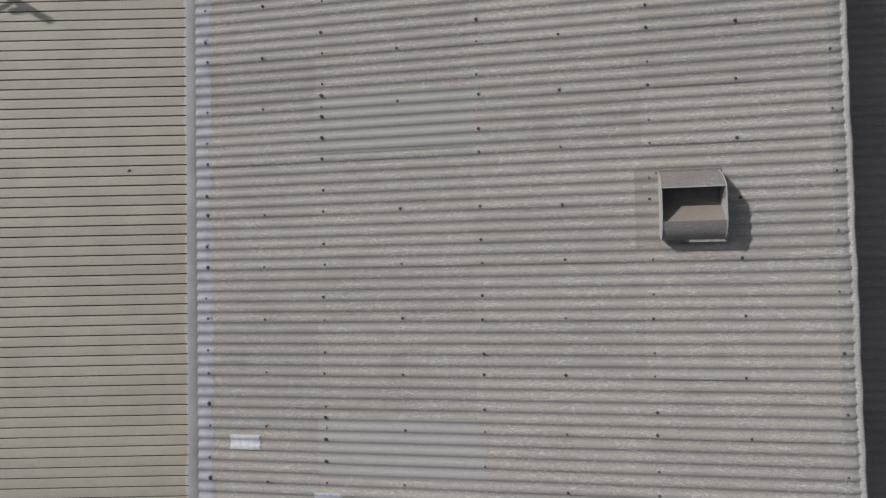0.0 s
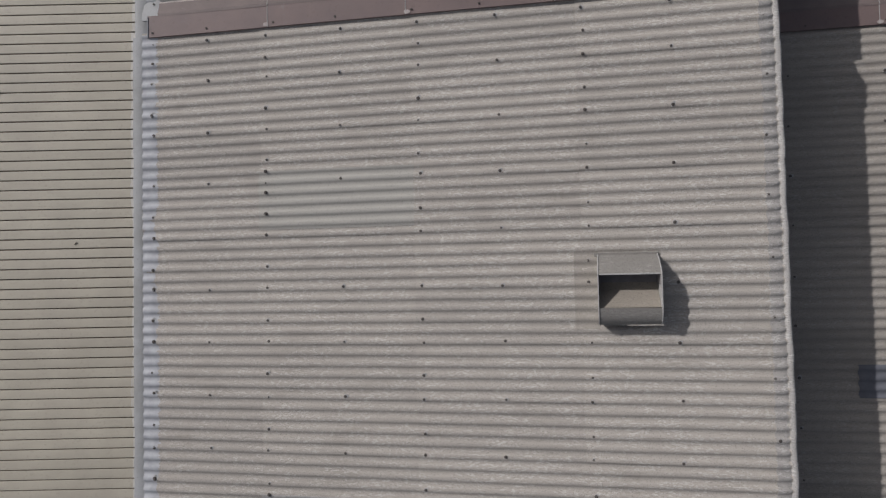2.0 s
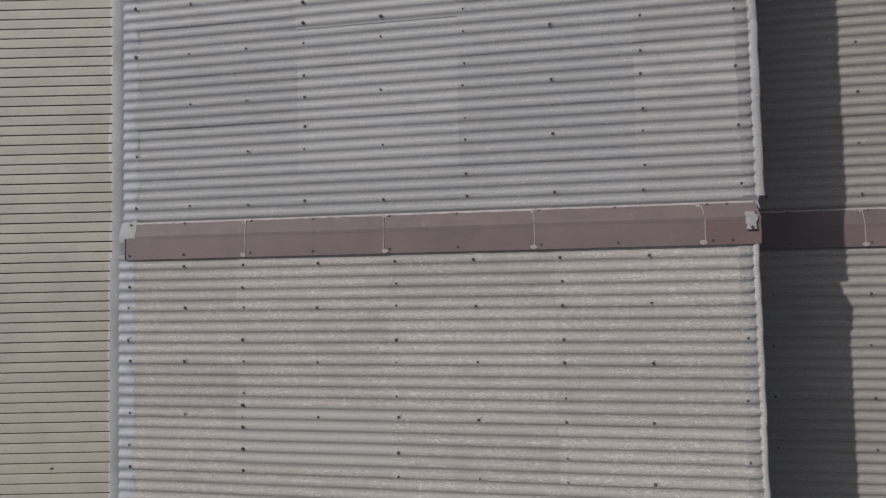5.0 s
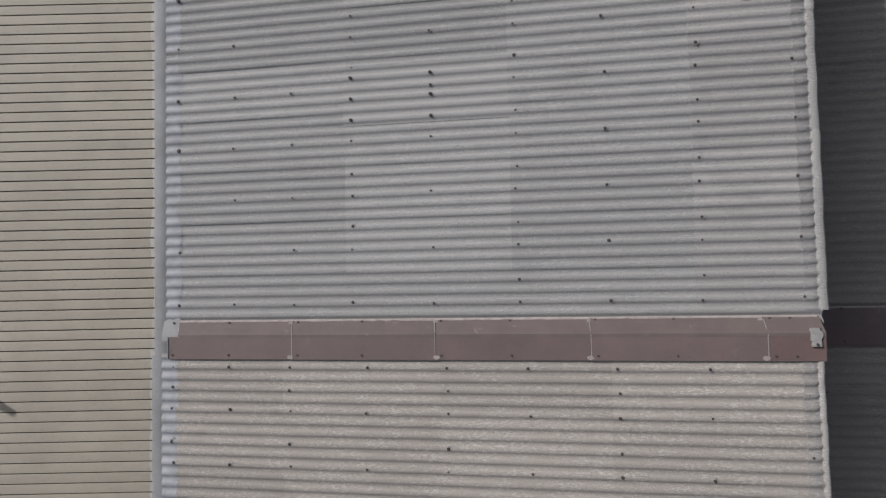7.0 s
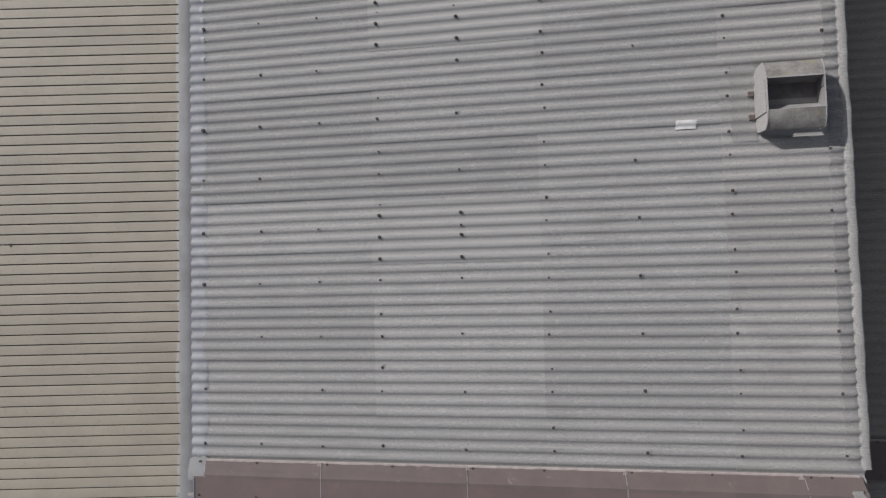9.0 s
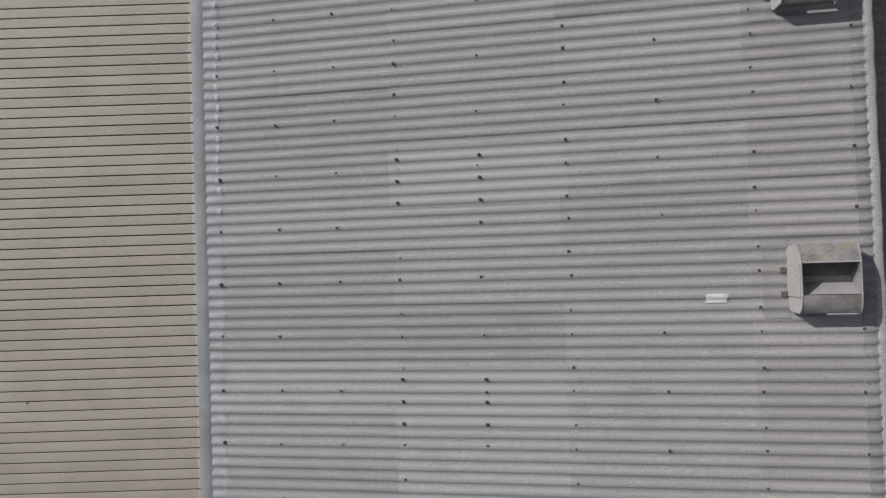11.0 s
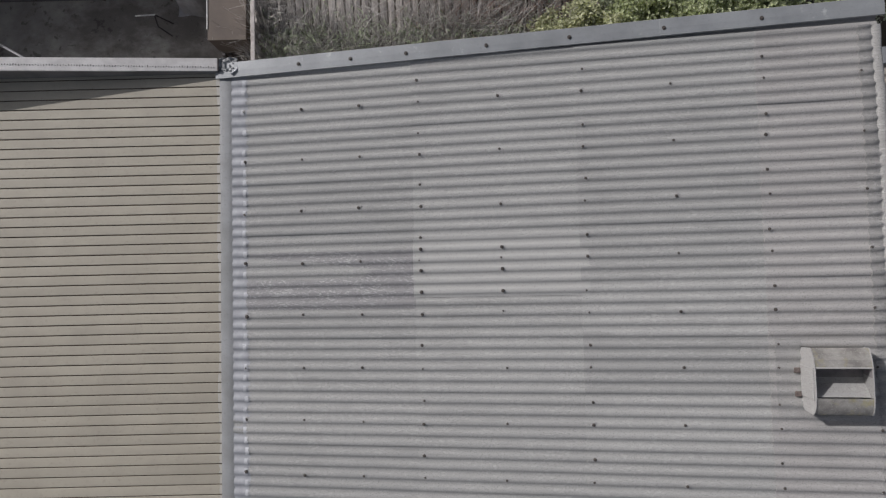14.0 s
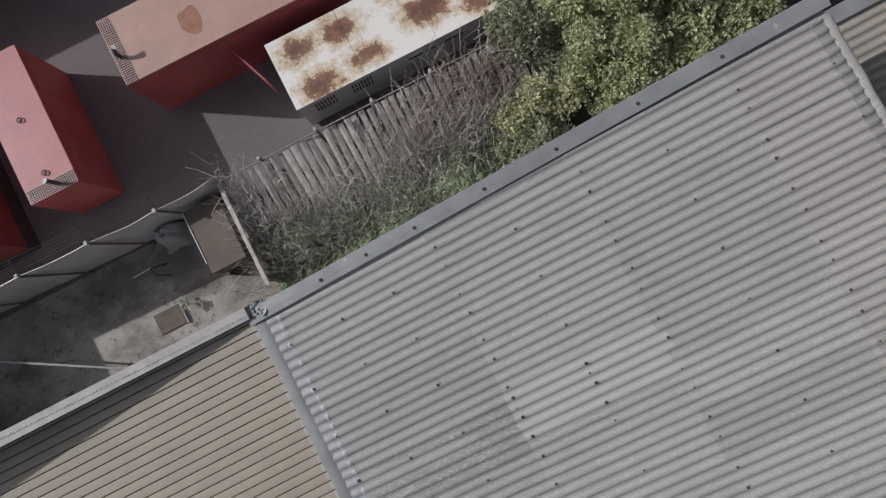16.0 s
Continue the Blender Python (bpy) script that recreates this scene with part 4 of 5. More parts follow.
while x < 7.0:
    ob = part("paling", pm[rng.randrange(5)], None, pal)
    ob.matrix_basis = pose(x, BOTY, BOTZ, ang + rng.gauss(0, 0.9), rng.gauss(0, 1.3), rng.gauss(0, 0.6))
    ob.scale = (rng.uniform(0.84, 1.04), rng.uniform(0.985, 1.008), 1)
    x += rng.choice((0.172, 0.178, 0.183, 0.19))
part("top_rail", Geo().tube([(-4.3, TOPY + 0.03, TOPZ + 0.03), (1, TOPY + 0.05, TOPZ + 0.02), (7, TOPY + 0.03, TOPZ + 0.03)], 0.016), TIMBER, pal)
for x in (-3.3, -1.95, -0.6, 0.8, 2.2):
    part("post", Geo().tube([(x, TOPY + 0.1, GROUND), (x, TOPY + 0.1, TOPZ + 0.06)], 0.04), TIMBER, pal)
    part("post_cap", Geo().box(x - 0.035, TOPY + 0.05, TOPZ + 0.05, x + 0.035, TOPY + 0.12, TOPZ + 0.08, None, 0.01), TIMBER, pal, "pale post cap")
retf = thing("return_fence", "grey timber return fence between the yard and the weeds", "fence", kind="structure")
y = 21.3
while y < 23.6:
    ob = part("paling", Geo().box(-0.014, -0.05, 0, 0.014, 0.05, rng.uniform(1.30, 1.42)), TIMBER, retf)
    ob.matrix_basis = pose(-4.28, y, GROUND, rng.gauss(0, 1), rng.gauss(0, 2), rng.gauss(0, 3))
    y += 0.115
part("top_rail", Geo().box(-4.34, 21.2, -1.82, -4.25, 23.65, -1.77, None, 0.01), TIMBER, retf)

# ---- crumpled end of the flashing at the roof corner ----
rows = []
for i in range(13):
    rows.append([(-4.33 + 0.36 * i / 12, 20.56 + 0.24 * j / 9, -0.045 + 0.055 * noise.noise((i * 0.55, j * 0.6, 5)) + 0.025 * noise.noise((i * 1.3, j * 1.4, 9))) for j in range(10)])
g = Geo()
g.sheet(rows, 0.05)
g.f = [f[::-1] for f in g.f]
crumple = thing("crumpled_flashing", "crumpled grey flashing end smeared with white sealant", "flashing")
part("metal_sheet", g, FLASH, crumple)
part("sealant_smear", Geo().tube([(-4.06, 20.50, -0.02), (-3.98, 20.56, -0.01), (-3.94, 20.64, -0.04)], 0.018, 0.012, 7), SEAL_WHITE, crumple, "white sealant smear", True)

# ---- wind-blown twigs on the beige roof ----
for x, y, a in ((-5.34, 1.25, 20), (-7.2, 9.10, 70)):
    d = thing("debris", "small dry twig lying on the beige roof", "debris", (x, y, BEIGE_Z + 0.008), a)
    part("twig", Geo().tube([(-0.03, 0, 0), (0.0, 0.012, 0.004), (0.03, -0.004, 0)], 0.010, 0.004, 5), BARK, d)
    part("twig", Geo().tube([(0.0, 0.012, 0.004), (0.015, 0.03, 0.006)], 0.006, 0.004, 5), BARK, d)

# ---- things in the yard ----
crate = thing("crate", "brown board-topped crate on a dark pallet frame", "crate", (-4.93, 22.83, GROUND))
part("body", Geo().box(-0.36, -0.82, 0.12, 0.40, 0.62, 1.18, None, 0.02), CARD, crate)
part("lid", Geo().box(-0.40, -0.84, 1.18, 0.42, 0.64, 1.21, None, 0.008), CARD, crate)
part("edge_strip", Geo().box(-0.415, -0.60, 1.17, -0.395, 0.64, 1.225), WHITE, crate, "white edge strip")
for yy in (-0.80, -0.35, 0.1, 0.45):
    part("bearer", Geo().box(-0.40, yy, 0.0, 0.42, yy + 0.1, 0.12), DARKSTEEL, crate, "dark pallet bearer")
for k in range(6):
    part("slat", Geo().box(-0.36 + k * 0.14, -0.90, 0.02, -0.29 + k * 0.14, -0.84, 0.55, None, 0.006), DARKSTEEL, crate, "dark pallet slat")
part("end_board", Geo().box(-0.38, -0.835, 0.62, 0.42, -0.82, 1.17), CARD, crate, "brown end board")

tarp = thing("tarpaulin_heap", "crumpled grey tarpaulin heap beside the sheeted fence", "tarpaulin", (-6.08, 23.42, GROUND))
g = Geo()
rows = []
for i in range(22):
    row = []
    for j in range(20):
        u, v = i / 21 - 0.5, j / 19 - 0.5
        r = math.hypot(u, v) * 2
        hgt = max(0, 1 - r ** 4) * 0.78 + 0.20 * noise.noise((u * 6, v * 6, 3)) * max(0, 1.1 - r) + 0.26 * (0.25 - abs(noise.noise((u * 4.5 + 3, v * 4.5, 8)))) * max(0, 1.1 - r) + 0.05 * noise.noise((u * 15, v * 15, 1))
        k = 1 + 0.25 * noise.noise((math.atan2(v, u) * 1.3, 5, 0))
        row.append((u * 0.92 * k, v * 0.62 * k, max(0.01, hgt)))
    rows.append(row)
g.sheet(rows, 0.008)
g.f = [f[::-1] for f in g.f]
part("cloth", g, TARP, tarp)
pole = thing("pipe", "short pale pipe on a dark stand in the yard", "pipe", (-6.98, 22.85, GROUND))
part("tube", Geo().tube([(-0.22, 0, 0.62), (0.22, 0.02, 0.62)], 0.018), WHITE, pole)
part("stand", Geo().tube([(0.2, 0.02, 0.62), (0.12, -0.1, 0.3), (0.3, -0.2, 0.0)], 0.016), DARKSTEEL, pole)
part("stand", Geo().tube([(0.2, 0.02, 0.62), (0.32, 0.1, 0.0)], 0.016), DARKSTEEL, pole)

mat_ = thing("manhole_cover", "square brown mesh drain cover with raised pale rim", "drain cover", (-7.15, 21.72, GROUND))
part("plate", Geo().box(-0.34, -0.24, 0.0, 0.34, 0.24, 0.03, None, 0.01), DRAIN, mat_)
g = Geo()
for q in range(14):
    g.box(-0.33 + q * 0.048, -0.235, 0.03, -0.313 + q * 0.048, 0.235, 0.045)
for q in range(10):
    g.box(-0.33, -0.225 + q * 0.048, 0.03, 0.33, -0.210 + q * 0.048, 0.043)
part("mesh_cover", g, DRAIN, mat_, "brown mesh over the cover")
for a, b, c, d in ((0.34, -0.26, 0.38, 0.30), (-0.37, 0.245, 0.345, 0.285)):
    part("rim", Geo().box(a, b, 0.0, c, d, 0.05), FC_PALE, mat_, "pale raised rim")
rail = thing("guard_rail", "pale pipe guard rail on short posts in the yard", "rail", (0, 0, 0))
part("top_pipe", Geo().tube([(-12.0, 23.3, -2.5), (-8.4, 21.2, -2.55), (-7.5, 20.75, -2.6)], 0.03, sides=8), STEEL, rail)
for x, y in ((-11.4, 22.95), (-9.6, 21.9), (-7.6, 20.8)):
    part("post", Geo().tube([(x, y, GROUND), (x, y, -2.52)], 0.025), STEEL, rail)


# ---- engine canopies in the neighbouring yard ----
def grille(g, x0, y0, x1, y1, z, nx, ny):
    for i in range(nx + 1):
        x = x0 + (x1 - x0) * i / nx
        g.box(x - 0.006, y0, z, x + 0.006, y1, z + 0.012)
    for j in range(ny + 1):
        y = y0 + (y1 - y0) * j / ny
        g.box(x0, y - 0.006, z, x1, y + 0.006, z + 0.012)
    return g


def canopy(label, at, rz, length, width, height, top, body, low=0.4, ring=(0.8,)):
    c = thing("generator", label, "generator", at, rz, "canopied generators")
    part("body", Geo().box(-width / 2, 0, low, width / 2, length, height - 0.015, None, 0.03), body, c)
    part("roof_panel", Geo().box(-width / 2 + 0.004, 0.30, height - 0.015, width / 2 - 0.004, length, height + 0.004), top, c, "sun-faded roof panel")
    part("fuel_base", Geo().box(-width / 2 + 0.012, 0.014, 0.0, width / 2 - 0.012, length - 0.014, low, None, 0.01), body, c)
    # thin dark plate on the closed body, coloured as shade behind the grille
    part("outlet_well", Geo().box(-width / 2 + 0.04, 0.03, height - 0.013, width / 2 - 0.04, 0.29, height - 0.008), DARKSTEEL, c, "dark plate giving the grille holes their shade")
    part("grille", grille(Geo(), -width / 2 + 0.02, 0.02, width / 2 - 0.02, 0.30, height - 0.002, int(width / 0.05), 6), GRILLE, c, "perforated outlet grille")
    ex = part("exhaust", Geo().tube([(0.16, 0.16, height), (0.16, 0.16, height + 0.16), (0.10, 0.20, height + 0.26)], 0.045, sides=10), DARKSTEEL, c, "dark exhaust stub")
    part("flap", Geo().box(0.02, 0.16, height + 0.25, 0.14, 0.26, height + 0.262), STEEL, ex, "pale rain flap")
    for t in ring:
        pts = [(0.0 + 0.055 * math.cos(a), t * length + 0.055 * math.sin(a), height + 0.03) for a in (2 * math.pi * k / 12 for k in range(13))]
        part("lifting_eye", Geo().tube(pts, 0.012, sides=5), DARKSTEEL, c, "dark lifting eye")
    for s in (-1, 1):
        for q in range(3):
            x = s * (width / 2 + 0.002)
            part("door", Geo().box(min(x, x + s * 0.012), 0.25 + q * length / 3.3, low + 0.12, max(x, x + s * 0.012), 0.25 + (q + 0.88) * length / 3.3, height - 0.12, None, 0.004), body, c)
    return c


canopy("sun-faded pinkish red generator canopy with roof grille and lifting eyes", (-7.39, 24.93, GROUND), 0, 3.30, 1.14, 1.60, PINK, RED, 0.45, ring=(0.15, 0.53))
orange = canopy("faded orange-red generator canopy with roof grille and rust patch", (-5.02, 27.00, GROUND), -90, 5.0, 1.54, 1.72, ORANGE, RED, 0.35, ring=())
g = Geo()
pts = [(0.30 * math.cos(a) * (1 + 0.18 * math.sin(3 * a + 1)), 0.27 * math.sin(a) * (1 + 0.15 * math.cos(2 * a)), 0.0) for a in (2 * math.pi * k / 28 for k in range(28))]
g.add([(x, y, z + h) for h in (0.0, 0.003) for x, y, z in pts], [tuple(range(28, 56))] + [(k, (k + 1) % 28, 28 + (k + 1) % 28, 28 + k) for k in range(28)])
p = part("rust_patch", g, RUST, orange, "round rusty stain")
p.location = (0.12, 1.80, 1.725)

# lies beyond the view, added only for the shade it casts
canopy("unseen long red generator canopy, added to shade the far yard", (-13.0, 31.35, GROUND), -90, 7.4, 1.5, 1.95, PINK, RED, 0.4, ring=())
part("open_door", Geo().box(0, -0.018, 0.55, 1.12, 0.018, 1.30, pose(0.775, 2.19, 0, 0, 0, 21.4), 0.008), RED, orange, "open red access door")
red = thing("generator", "bright red generator canopy with an open framed roof hatch", "generator", (-9.75, 24.60, GROUND), 0, "canopied generators")
part("body", Geo().box(-0.75, 0, 0.5, 0.62, 3.4, 1.37, None, 0.03), DEEP_RED, red)
g = Geo()
for b in ((-0.75, 0.0, 0.62, 0.22), (-0.75, 3.2, 0.62, 3.4), (-0.75, 0.22, -0.55, 3.2), (0.42, 0.22, 0.62, 3.2)):
    g.box(b[0], b[1], 1.37, b[2], b[3], 1.60)
part("rim", g, DEEP_RED, red)
part("fuel_base", Geo().box(-0.70, 0.05, 0.0, 0.57, 3.35, 0.5), DARKSTEEL, red, "dark steel fuel tank base")
# floor coloured dark for the shade inside the well
part("well_floor", Geo().box(-0.55, 0.22, 1.37, 0.42, 3.2, 1.39), DARKSTEEL, red, "dark plate standing for the shaded depth of the well")
g = Geo()
for y in (0.24, 0.75, 1.35, 2.2, 3.15):
    g.box(-0.55, y - 0.02, 1.57, 0.42, y + 0.02, 1.605)
for x in (-0.54, -0.10, 0.40):
    g.box(x - 0.02, 0.22, 1.57, x + 0.02, 3.2, 1.608)
part("hatch_frame", g, WHITE, red, "white pipe hatch frame")
part("hose", Geo().tube([(0.1, 0.35, 1.42), (0.16, 0.5, 1.54), (0.28, 0.48, 1.52), (0.36, 0.36, 1.42)], 0.035), DARKSTEEL, red, "bent dark hose")
g = Geo()
rows = [[(-0.5 + 0.85 * i / 8, 1.4 + 1.6 * j / 10, 1.53 + 0.05 * noise.noise((i * 0.7, j * 0.7, 2))) for j in range(11)] for i in range(9)]
g.sheet(rows, 0.006)
g.f = [f[::-1] for f in g.f]
part("cover_sheet", g, WHITE, red, "pale cover sheet")


# ---- white cabin with rusted roof ----
def rusted_white():
    m, n, l, b = mat("rusted_white_roof", 0.6)
    geo = n.new("ShaderNodeNewGeometry").outputs["Position"]
    warp = noise_node(n, l, geo, 3.5, 5, 0.7)
    fine = noise_node(n, l, geo, 26, 4, 0.7)
    near = None
    wide = stretch(n, l, geo, 0.72, 1.15, 1.0)
    for x, y, r in ((-1.52, 25.42, 0.03), (-1.40, 24.56, 0.0), (-0.50, 25.45, 0.05), (-0.28, 24.66, 0.08), (1.34, 24.97, -0.06), (2.44, 24.65, 0.04), (1.0, 25.65, 0.12)):
        d = n.new("ShaderNodeVectorMath")
        d.operation = "DISTANCE"
        l.new(wide, d.inputs[0])
        d.inputs[1].default_value = (x * 0.72, y * 1.15, GROUND + 1.35)
        reach = math_node(n, l, "ADD", d.outputs["Value"], r)
        near = reach if near is None else math_node(n, l, "MINIMUM", near, reach)
    f = math_node(n, l, "ADD", near, math_node(n, l, "MULTIPLY", math_node(n, l, "SUBTRACT", warp, 0.5), 0.95))
    f = math_node(n, l, "ADD", f, math_node(n, l, "MULTIPLY", math_node(n, l, "SUBTRACT", fine, 0.5), 0.32))
    col = ramp(n, l, f, (0.06, (0.17, 0.085, 0.062)), (0.25, (0.29, 0.16, 0.105)), (0.32, (0.60, 0.47, 0.31)), (0.56, (0.86, 0.84, 0.79)))
    l.new(col, b.inputs["Base Color"])
    return m


RUSTWHITE = rusted_white()
cab = thing("site_cabin", "long white site cabin with heavily rust-spotted roof and grey side", "cabin", (0, 0, GROUND))
CX0, CX1, CY0, CY1, CZ = -2.10, 2.96, 24.29, 25.85, 1.35
part("body", Geo().box(CX0, CY0, 0.1, CX1, CY1, CZ - 0.02, None, 0.015), BOXGREY, cab)
part("skid", Geo().box(CX0 + 0.05, CY0 + 0.05, 0.0, CX1 - 0.05, CY1 - 0.05, 0.1), DARKSTEEL, cab, "dark skid base")
for xa, xb in ((CX0 - 0.02, -0.46), (-0.45, 1.25), (1.26, CX1 + 0.02)):
    part("roof_panel", Geo().box(xa, CY0 - 0.02, CZ - 0.02, xb, CY1 + 0.02, CZ + 0.006, None, 0.004), RUSTWHITE, cab, "white roof panel with rust blooms")
for k in range(7):
    for zz in (0.72, 0.98):
        part("louvre", Geo().box(-1.75 + k * 0.075, CY0 - 0.012, zz, -1.715 + k * 0.075, CY0 - 0.001, zz + 0.18), DARKSTEEL, cab, "dark louvre slot")
        part("louvre", Geo().box(-0.85 + k * 0.075, CY0 - 0.012, zz, -0.815 + k * 0.075, CY0 - 0.001, zz + 0.18), DARKSTEEL, cab, "dark louvre slot")
for x, w in ((0.55, 0.35), (1.0, 0.22), (1.45, 0.45)):
    part("marking", Geo().box(x, CY0 - 0.006, 0.95, x + w, CY0 - 0.001, 1.02), DARKSTEEL, cab, "dark marking bar")

# ---- antenna mast on the beige roof ----
mast = thing("antenna_mast", "thin dark antenna mast with a cross arm on the beige roof", "antenna", (-9.22, 5.44, BEIGE_Z))
part("pole", Geo().tube([(0, 0, 0), (0, 0, 1.60)], 0.065, sides=8), DARKSTEEL, mast)
part("foot", Geo().box(-0.12, -0.12, 0, 0.12, 0.12, 0.03, None, 0.005), DARKSTEEL, mast)
part("arm", Geo().tube([(0.1, 0.1, 1.22), (-0.3, -0.32, 1.12)], 0.03), DARKSTEEL, mast)
part("arm", Geo().tube([(-0.12, 0.05, 1.42), (-0.05, -0.20, 1.20)], 0.05), DARKSTEEL, mast)


# ---- plants ----
def leaf(g, p, d, up, size, rng, wide=0.27):
    side = d.cross(up)
    if side.length < 1e-3:
        side = d.orthogonal()
    side.normalize()
    nrm = side.cross(d).normalized()
    w, lift = size * wide, nrm * 0.07 * size
    a, m1, m2, t = p, p + d * size * 0.33, p + d * size * 0.72, p + d * size - nrm * 0.12 * size
    g.add([a, m1 + side * w + lift, m2 + side * w * 0.85 + lift, t, m2 - side * w * 0.85 + lift, m1 - side * w + lift], [(0, 1, 2, 3), (0, 3, 4, 5)])


def clump(g, c, r, count, size, rng):
    for _ in range(count):
        v = Vector((rng.gauss(0, 1), rng.gauss(0, 1), abs(rng.gauss(0, 1)) * 0.9 + 0.05)).normalized()
        p = c + v * r * rng.uniform(0.55, 1.05)
        d = Vector((v.x + rng.gauss(0, 0.6), v.y + rng.gauss(0, 0.6), 0.15 * v.z + rng.gauss(0, 0.28))).normalized()
        leaf(g, p, d, Vector((rng.gauss(0, 0.3), rng.gauss(0, 0.3), 1)), size * rng.uniform(0.6, 1.25), rng, 0.31)


def bush(label, lobes, base, material, size, per, seed):
    rng = random.Random(seed)
    b = thing("bush", label, "bush", (0, 0, 0))
    g = Geo()
    for bx, by in base:
        w = Geo()
        w.tube([(bx, by, GROUND), (bx + rng.uniform(-.1, .1), by, GROUND + 0.5), (bx + rng.uniform(-.2, .2), by + rng.uniform(-.2, .2), GROUND + 1.0)], 0.07, 0.045, 7)
        part("trunk", w, BARK, b)
    for x, y, z, r in lobes:
        bx, by = min(base, key=lambda q: (q[0] - x) ** 2 + (q[1] - y) ** 2)
        mid = ((bx + x) / 2 + rng.uniform(-.1, .1), (by + y) / 2, (GROUND + 0.8 + z) / 2)
        part("limb", Geo().tube([(bx, by, GROUND + 0.8), mid, (x, y, z + r * 0.3)], 0.035, 0.01, 5), BARK, b)
        n = int(r * r * per)
        for _ in range(n):
            v = Vector((rng.gauss(0, 1), rng.gauss(0, 1), rng.gauss(0.25, 0.8))).normalized()
            c = Vector((x, y, z)) + v * r * rng.uniform(0.55, 1.0) * (1 + 0.25 * noise.noise(v * 2.3 + Vector((x, y, z))))
            if c.y < 20.85 + size:
                continue
            clump(g, c, rng.uniform(0.08, 0.18), rng.randrange(14, 24), size, rng)
    part("crown", g, material, b)
    return b


bush("dense evergreen bush with glossy mid-green leaves", [(3.95, 23.6, -1.35, 0.58), (4.0, 22.7, -1.6, 0.55), (4.6, 24.2, -1.15, 0.62), (4.95, 23.2, -1.1, 0.66), (4.8, 22.2, -1.5, 0.58), (5.65, 23.9, -1.05, 0.62), (5.75, 22.9, -1.15, 0.6), (5.6, 22.0, -1.65, 0.48), (6.55, 23.6, -1.15, 0.62), (6.25, 22.8, -1.4, 0.45), (7.35, 23.1, -1.45, 0.46), (7.15, 23.9, -1.3, 0.55), (6.7, 21.75, -1.5, 0.44), (6.05, 22.2, -1.35, 0.45), (5.2, 21.6, -1.75, 0.42), (7.45, 21.8, -1.45, 0.46), (4.2, 21.7, -1.9, 0.46), (3.6, 22.2, -1.9, 0.42), (3.9, 21.35, -2.0, 0.38), (4.75, 21.35, -1.7, 0.40), (5.85, 21.45, -1.6, 0.42), (6.35, 21.35, -1.6, 0.36), (5.0, 24.7, -1.5, 0.5), (6.2, 24.6, -1.5, 0.5)],
     [(4.2, 22.8), (5.3, 23.0), (6.5, 23.0)], LEAF, 0.088, 400, 21)
bush("small bush with grey-green leaves beside the fence", [(2.7, 23.85, -1.6, 0.46), (3.1, 23.5, -1.65, 0.40), (2.55, 23.4, -1.95, 0.36), (3.2, 23.05, -2.0, 0.36), (3.35, 22.65, -2.1, 0.33)], [(2.8, 23.6)], LEAF_DULL, 0.075, 260, 24)
bush("low pale yellow-green shrub among the weeds", [(1.95, 22.0, -2.1, 0.38), (2.55, 22.25, -1.95, 0.45), (3.1, 21.9, -1.95, 0.40), (2.3, 21.6, -2.3, 0.38), (1.4, 21.5, -2.5, 0.32)], [(2.4, 21.9)], LEAF_Y, 0.085, 300, 22)
bush("dark twiggy thicket beyond the roof corner", [(8.2, 23.3, -2.2, 0.55), (8.6, 22.4, -2.4, 0.6), (9.3, 23.2, -2.2, 0.6), (10.1, 22.6, -2.3, 0.6), (8.0, 24.4, -2.0, 0.6), (7.6, 21.9, -2.5, 0.5)], [(8.4, 23.0), (9.6, 22.8)], WEED, 0.07, 150, 23)


# ---- weeds over the leaning fence ----
def fence_z(y):
    t = (y - BOTY) / (TOPY - BOTY)
    return -2.55 if t < 0 else BOTZ + t * (TOPZ - BOTZ) + 0.025


def stalk(g, p, d, ln, r, rng):
    pts = [p]
    for k in range(3):
        d = (d + Vector((rng.gauss(0, 0.13), rng.gauss(0, 0.13), rng.gauss(-0.05, 0.10)))).normalized()
        q = pts[-1] + d * ln / 3
        q.z = max(q.z, fence_z(q.y) + 0.01)
        pts.append(q)
    g.tube(pts, r, r * 0.45, 3)


def tangle(name, label, material, count, spots, seed, long=(0.35, 1.1)):
    """Thin stalks in thickets: each spot is (x, y, spread x, spread y, weight)."""
    rng = random.Random(seed)
    g = Geo()
    weights = [s[4] for s in spots]
    made = 0
    while made < count:
        x, y, sx, sy, _ = rng.choices(spots, weights)[0]
        px, py = rng.gauss(x, sx), rng.gauss(y, sy)
        if not (-4.85 < px < 8.5 and 20.95 < py < 24.0):
            continue
        lean = rng.gauss(0.0, 0.5) + 0.8 * noise.noise((px * 0.9, py * 0.9, seed))
        d = Vector((lean, rng.gauss(0.35, 0.5), rng.uniform(0.2, 0.9))).normalized()
        stalk(g, Vector((px, py, fence_z(py) + rng.uniform(0, 0.12))), d, rng.uniform(*long) * (0.6 if py > 22.5 else 1.0), rng.uniform(0.003, 0.0070), rng)
        made += 1
    ob = part(name, g, material, None)
    return tagged(ob, label, "weeds", kind="stuff")


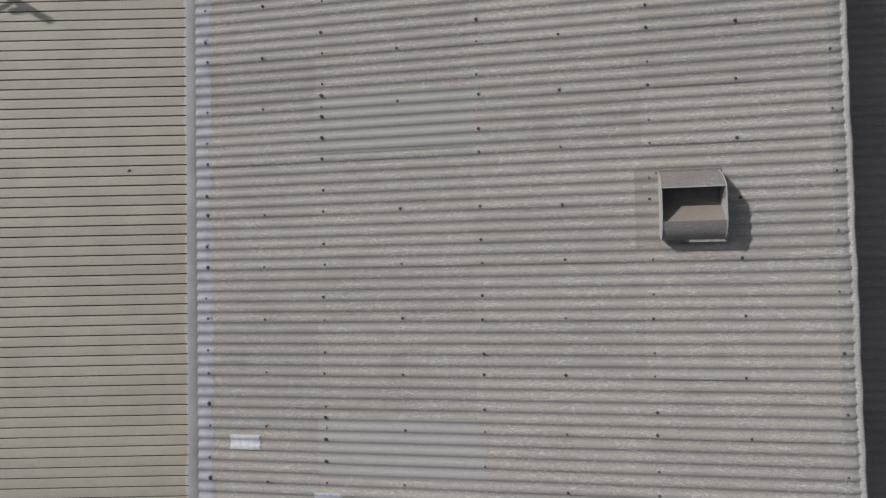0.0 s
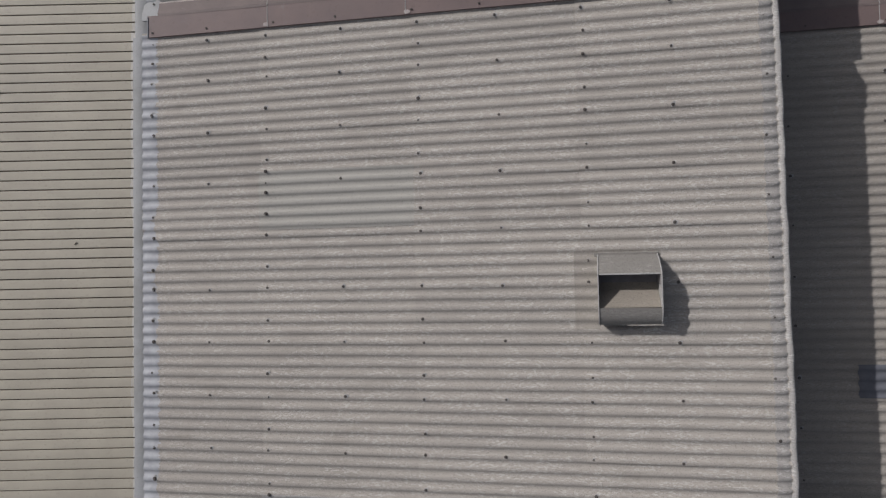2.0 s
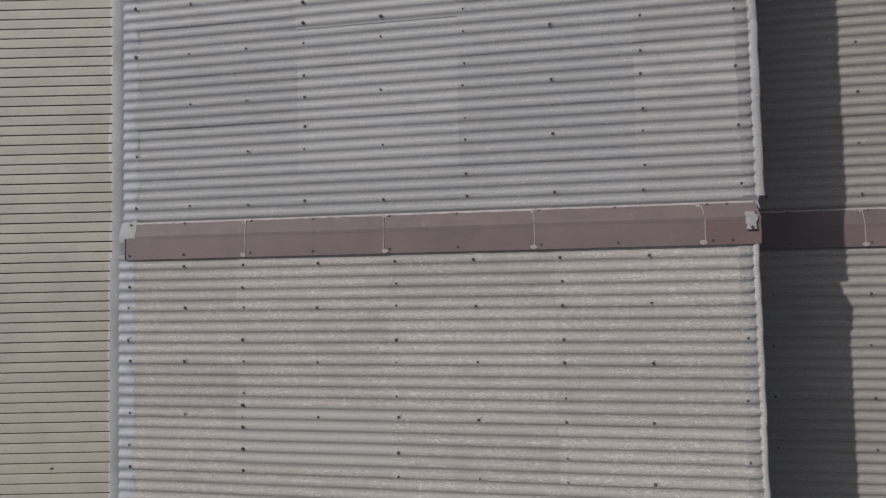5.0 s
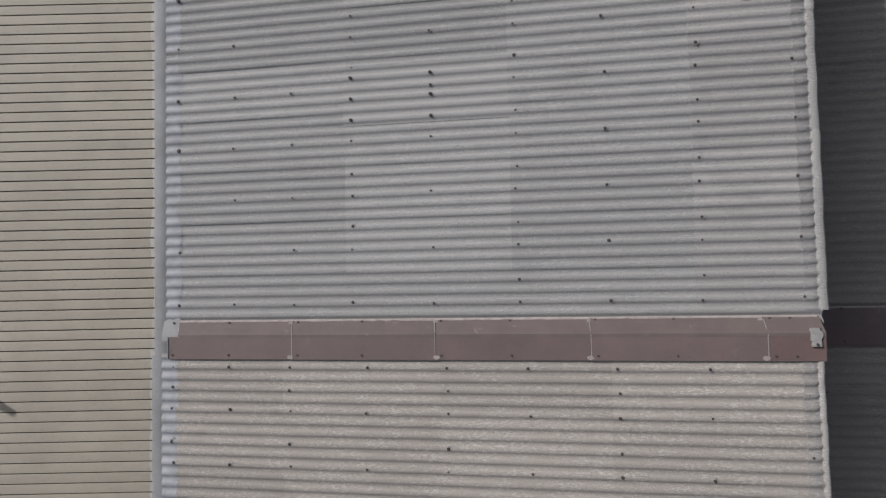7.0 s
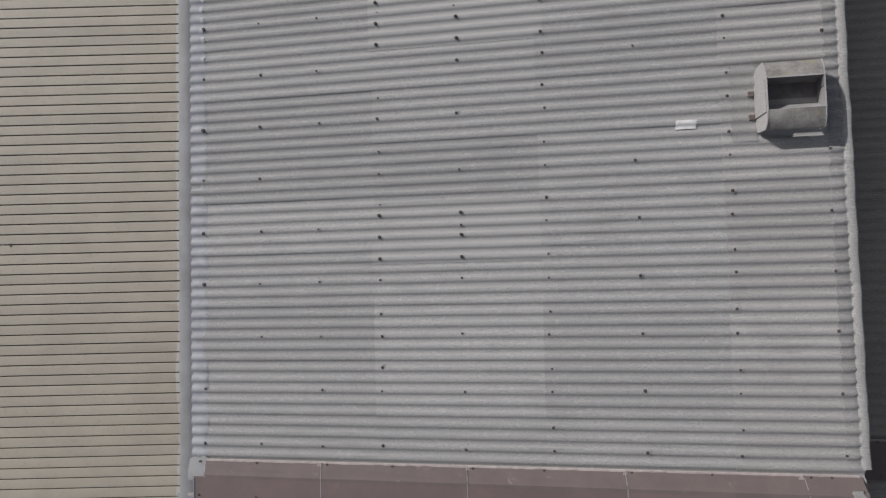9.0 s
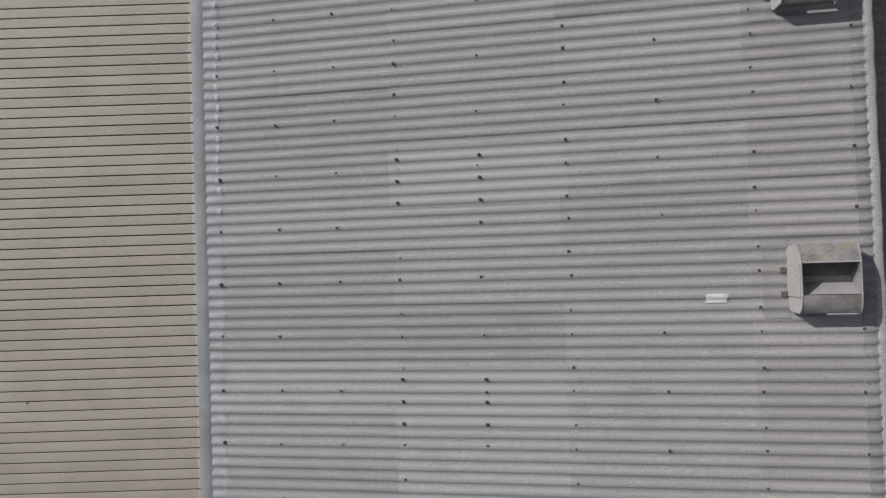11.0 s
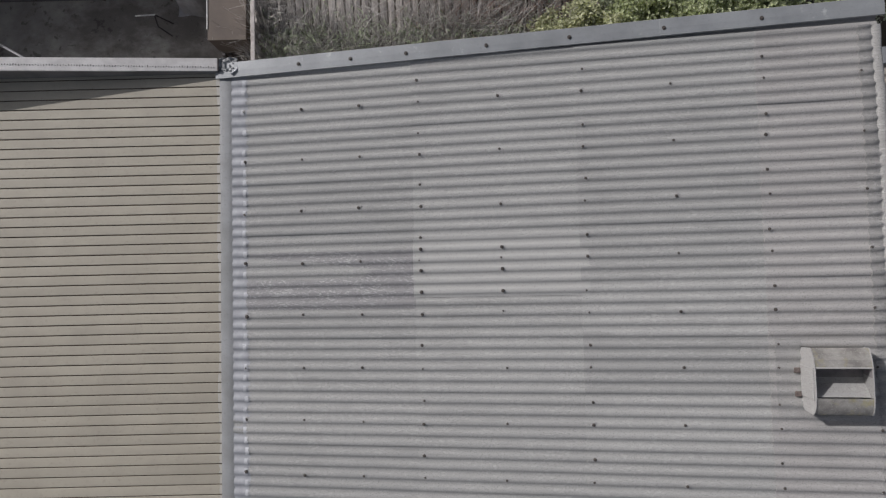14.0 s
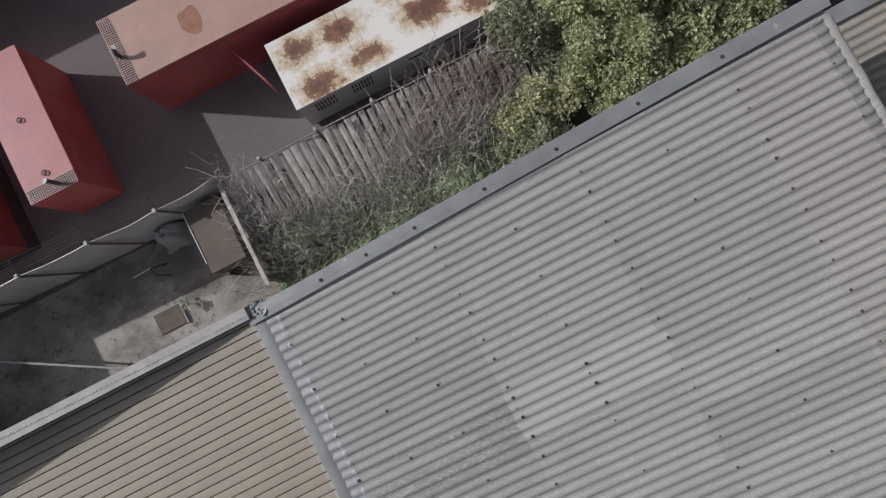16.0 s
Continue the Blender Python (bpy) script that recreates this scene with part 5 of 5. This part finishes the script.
tangle("dry_weeds", "tangled dry grey stalks over the paling fence", TWIG, 2600,
       [(-3.9, 22.3, 0.25, 0.7, 2.2), (-3.0, 21.9, 0.5, 0.35, 2.0), (-1.8, 21.9, 0.7, 0.30, 2.0), (-0.4, 22.3, 0.6, 0.45, 2.6), (0.6, 22.6, 0.6, 0.5, 3.2), (1.5, 22.9, 0.5, 0.5, 2.2), (-2.2, 22.6, 0.8, 0.4, 0.5), (-3.9, 21.3, 0.3, 0.25, 1.0), (-4.22, 22.3, 0.10, 0.75, 1.8), (-4.4, 21.45, 0.22, 0.3, 1.0)], 31)
tangle("reddish_weeds", "reddish brown dry stalks over the paling fence", TWIG_RED, 700,
       [(0.9, 22.8, 0.5, 0.4, 2.0), (1.9, 22.9, 0.4, 0.4, 2.0), (-0.2, 22.7, 0.5, 0.35, 1.0)], 37, (0.25, 0.8))
tangle("thicket_twigs", "bare grey twigs of the thicket beyond the roof corner", TWIG, 700, [(7.9, 23.2, 0.35, 0.7, 1.0)], 39, (0.4, 1.2))
rng = random.Random(33)
gr = Geo()
made = 0
while made < 33000:
    x = rng.uniform(-4.2, 3.0)
    y = 20.92 + abs(rng.gauss(0, 0.56))
    clumpy = noise.noise((x * 1.5, y * 1.5, 4)) + 0.6 * noise.noise((x * 4, y * 4, 8))
    made += 1
    if y > 23.2 or rng.random() > 0.62 + 0.8 * clumpy:
        continue
    t = (y - BOTY) / (TOPY - BOTY)
    top = 0.98 + 0.50 * noise.noise((x * 1.1, y * 1.1, 9))
    z0 = GROUND + 0.15 + (rng.random() ** 0.45) * top if t < 0 else fence_z(y) + rng.random() * 0.25
    d = Vector((rng.gauss(0, 1), rng.gauss(0, 1), rng.gauss(0.5, 0.6))).normalized()
    leaf(gr, Vector((x, y, z0)), d, Vector((0, 0, 1)), rng.uniform(0.05, 0.17), rng, 0.10)
green = part("green_weeds", gr, WEED, None)
tagged(green, "low green weeds growing along the wall", "weeds", kind="stuff")
tangle("dry_grass", "pale dry grass stalks leaning among the green weeds", TWIG, 1500,
       [(-3.2, 21.5, 0.5, 0.3, 1.0), (-2.0, 21.5, 0.7, 0.3, 1.0), (-0.8, 21.6, 0.6, 0.35, 1.0), (0.5, 21.7, 0.6, 0.4, 1.0)], 43, (0.5, 1.0))

sprout = thing("weed", "small green weed sprouting beside the drain cover", "weed", (-6.62, 21.86, GROUND))
rng = random.Random(51)
g = Geo()
for _ in range(5):
    clump(g, Vector((rng.gauss(0, 0.05), rng.gauss(0, 0.07), 0.10 + rng.random() * 0.12)), 0.08, 16, 0.06, rng)
part("leaves", g, WEED, sprout)
part("stem", Geo().tube([(0, 0, 0), (0.01, 0.01, 0.12), (0.0, 0.03, 0.2)], 0.008, 0.004, 5), BARK, sprout)
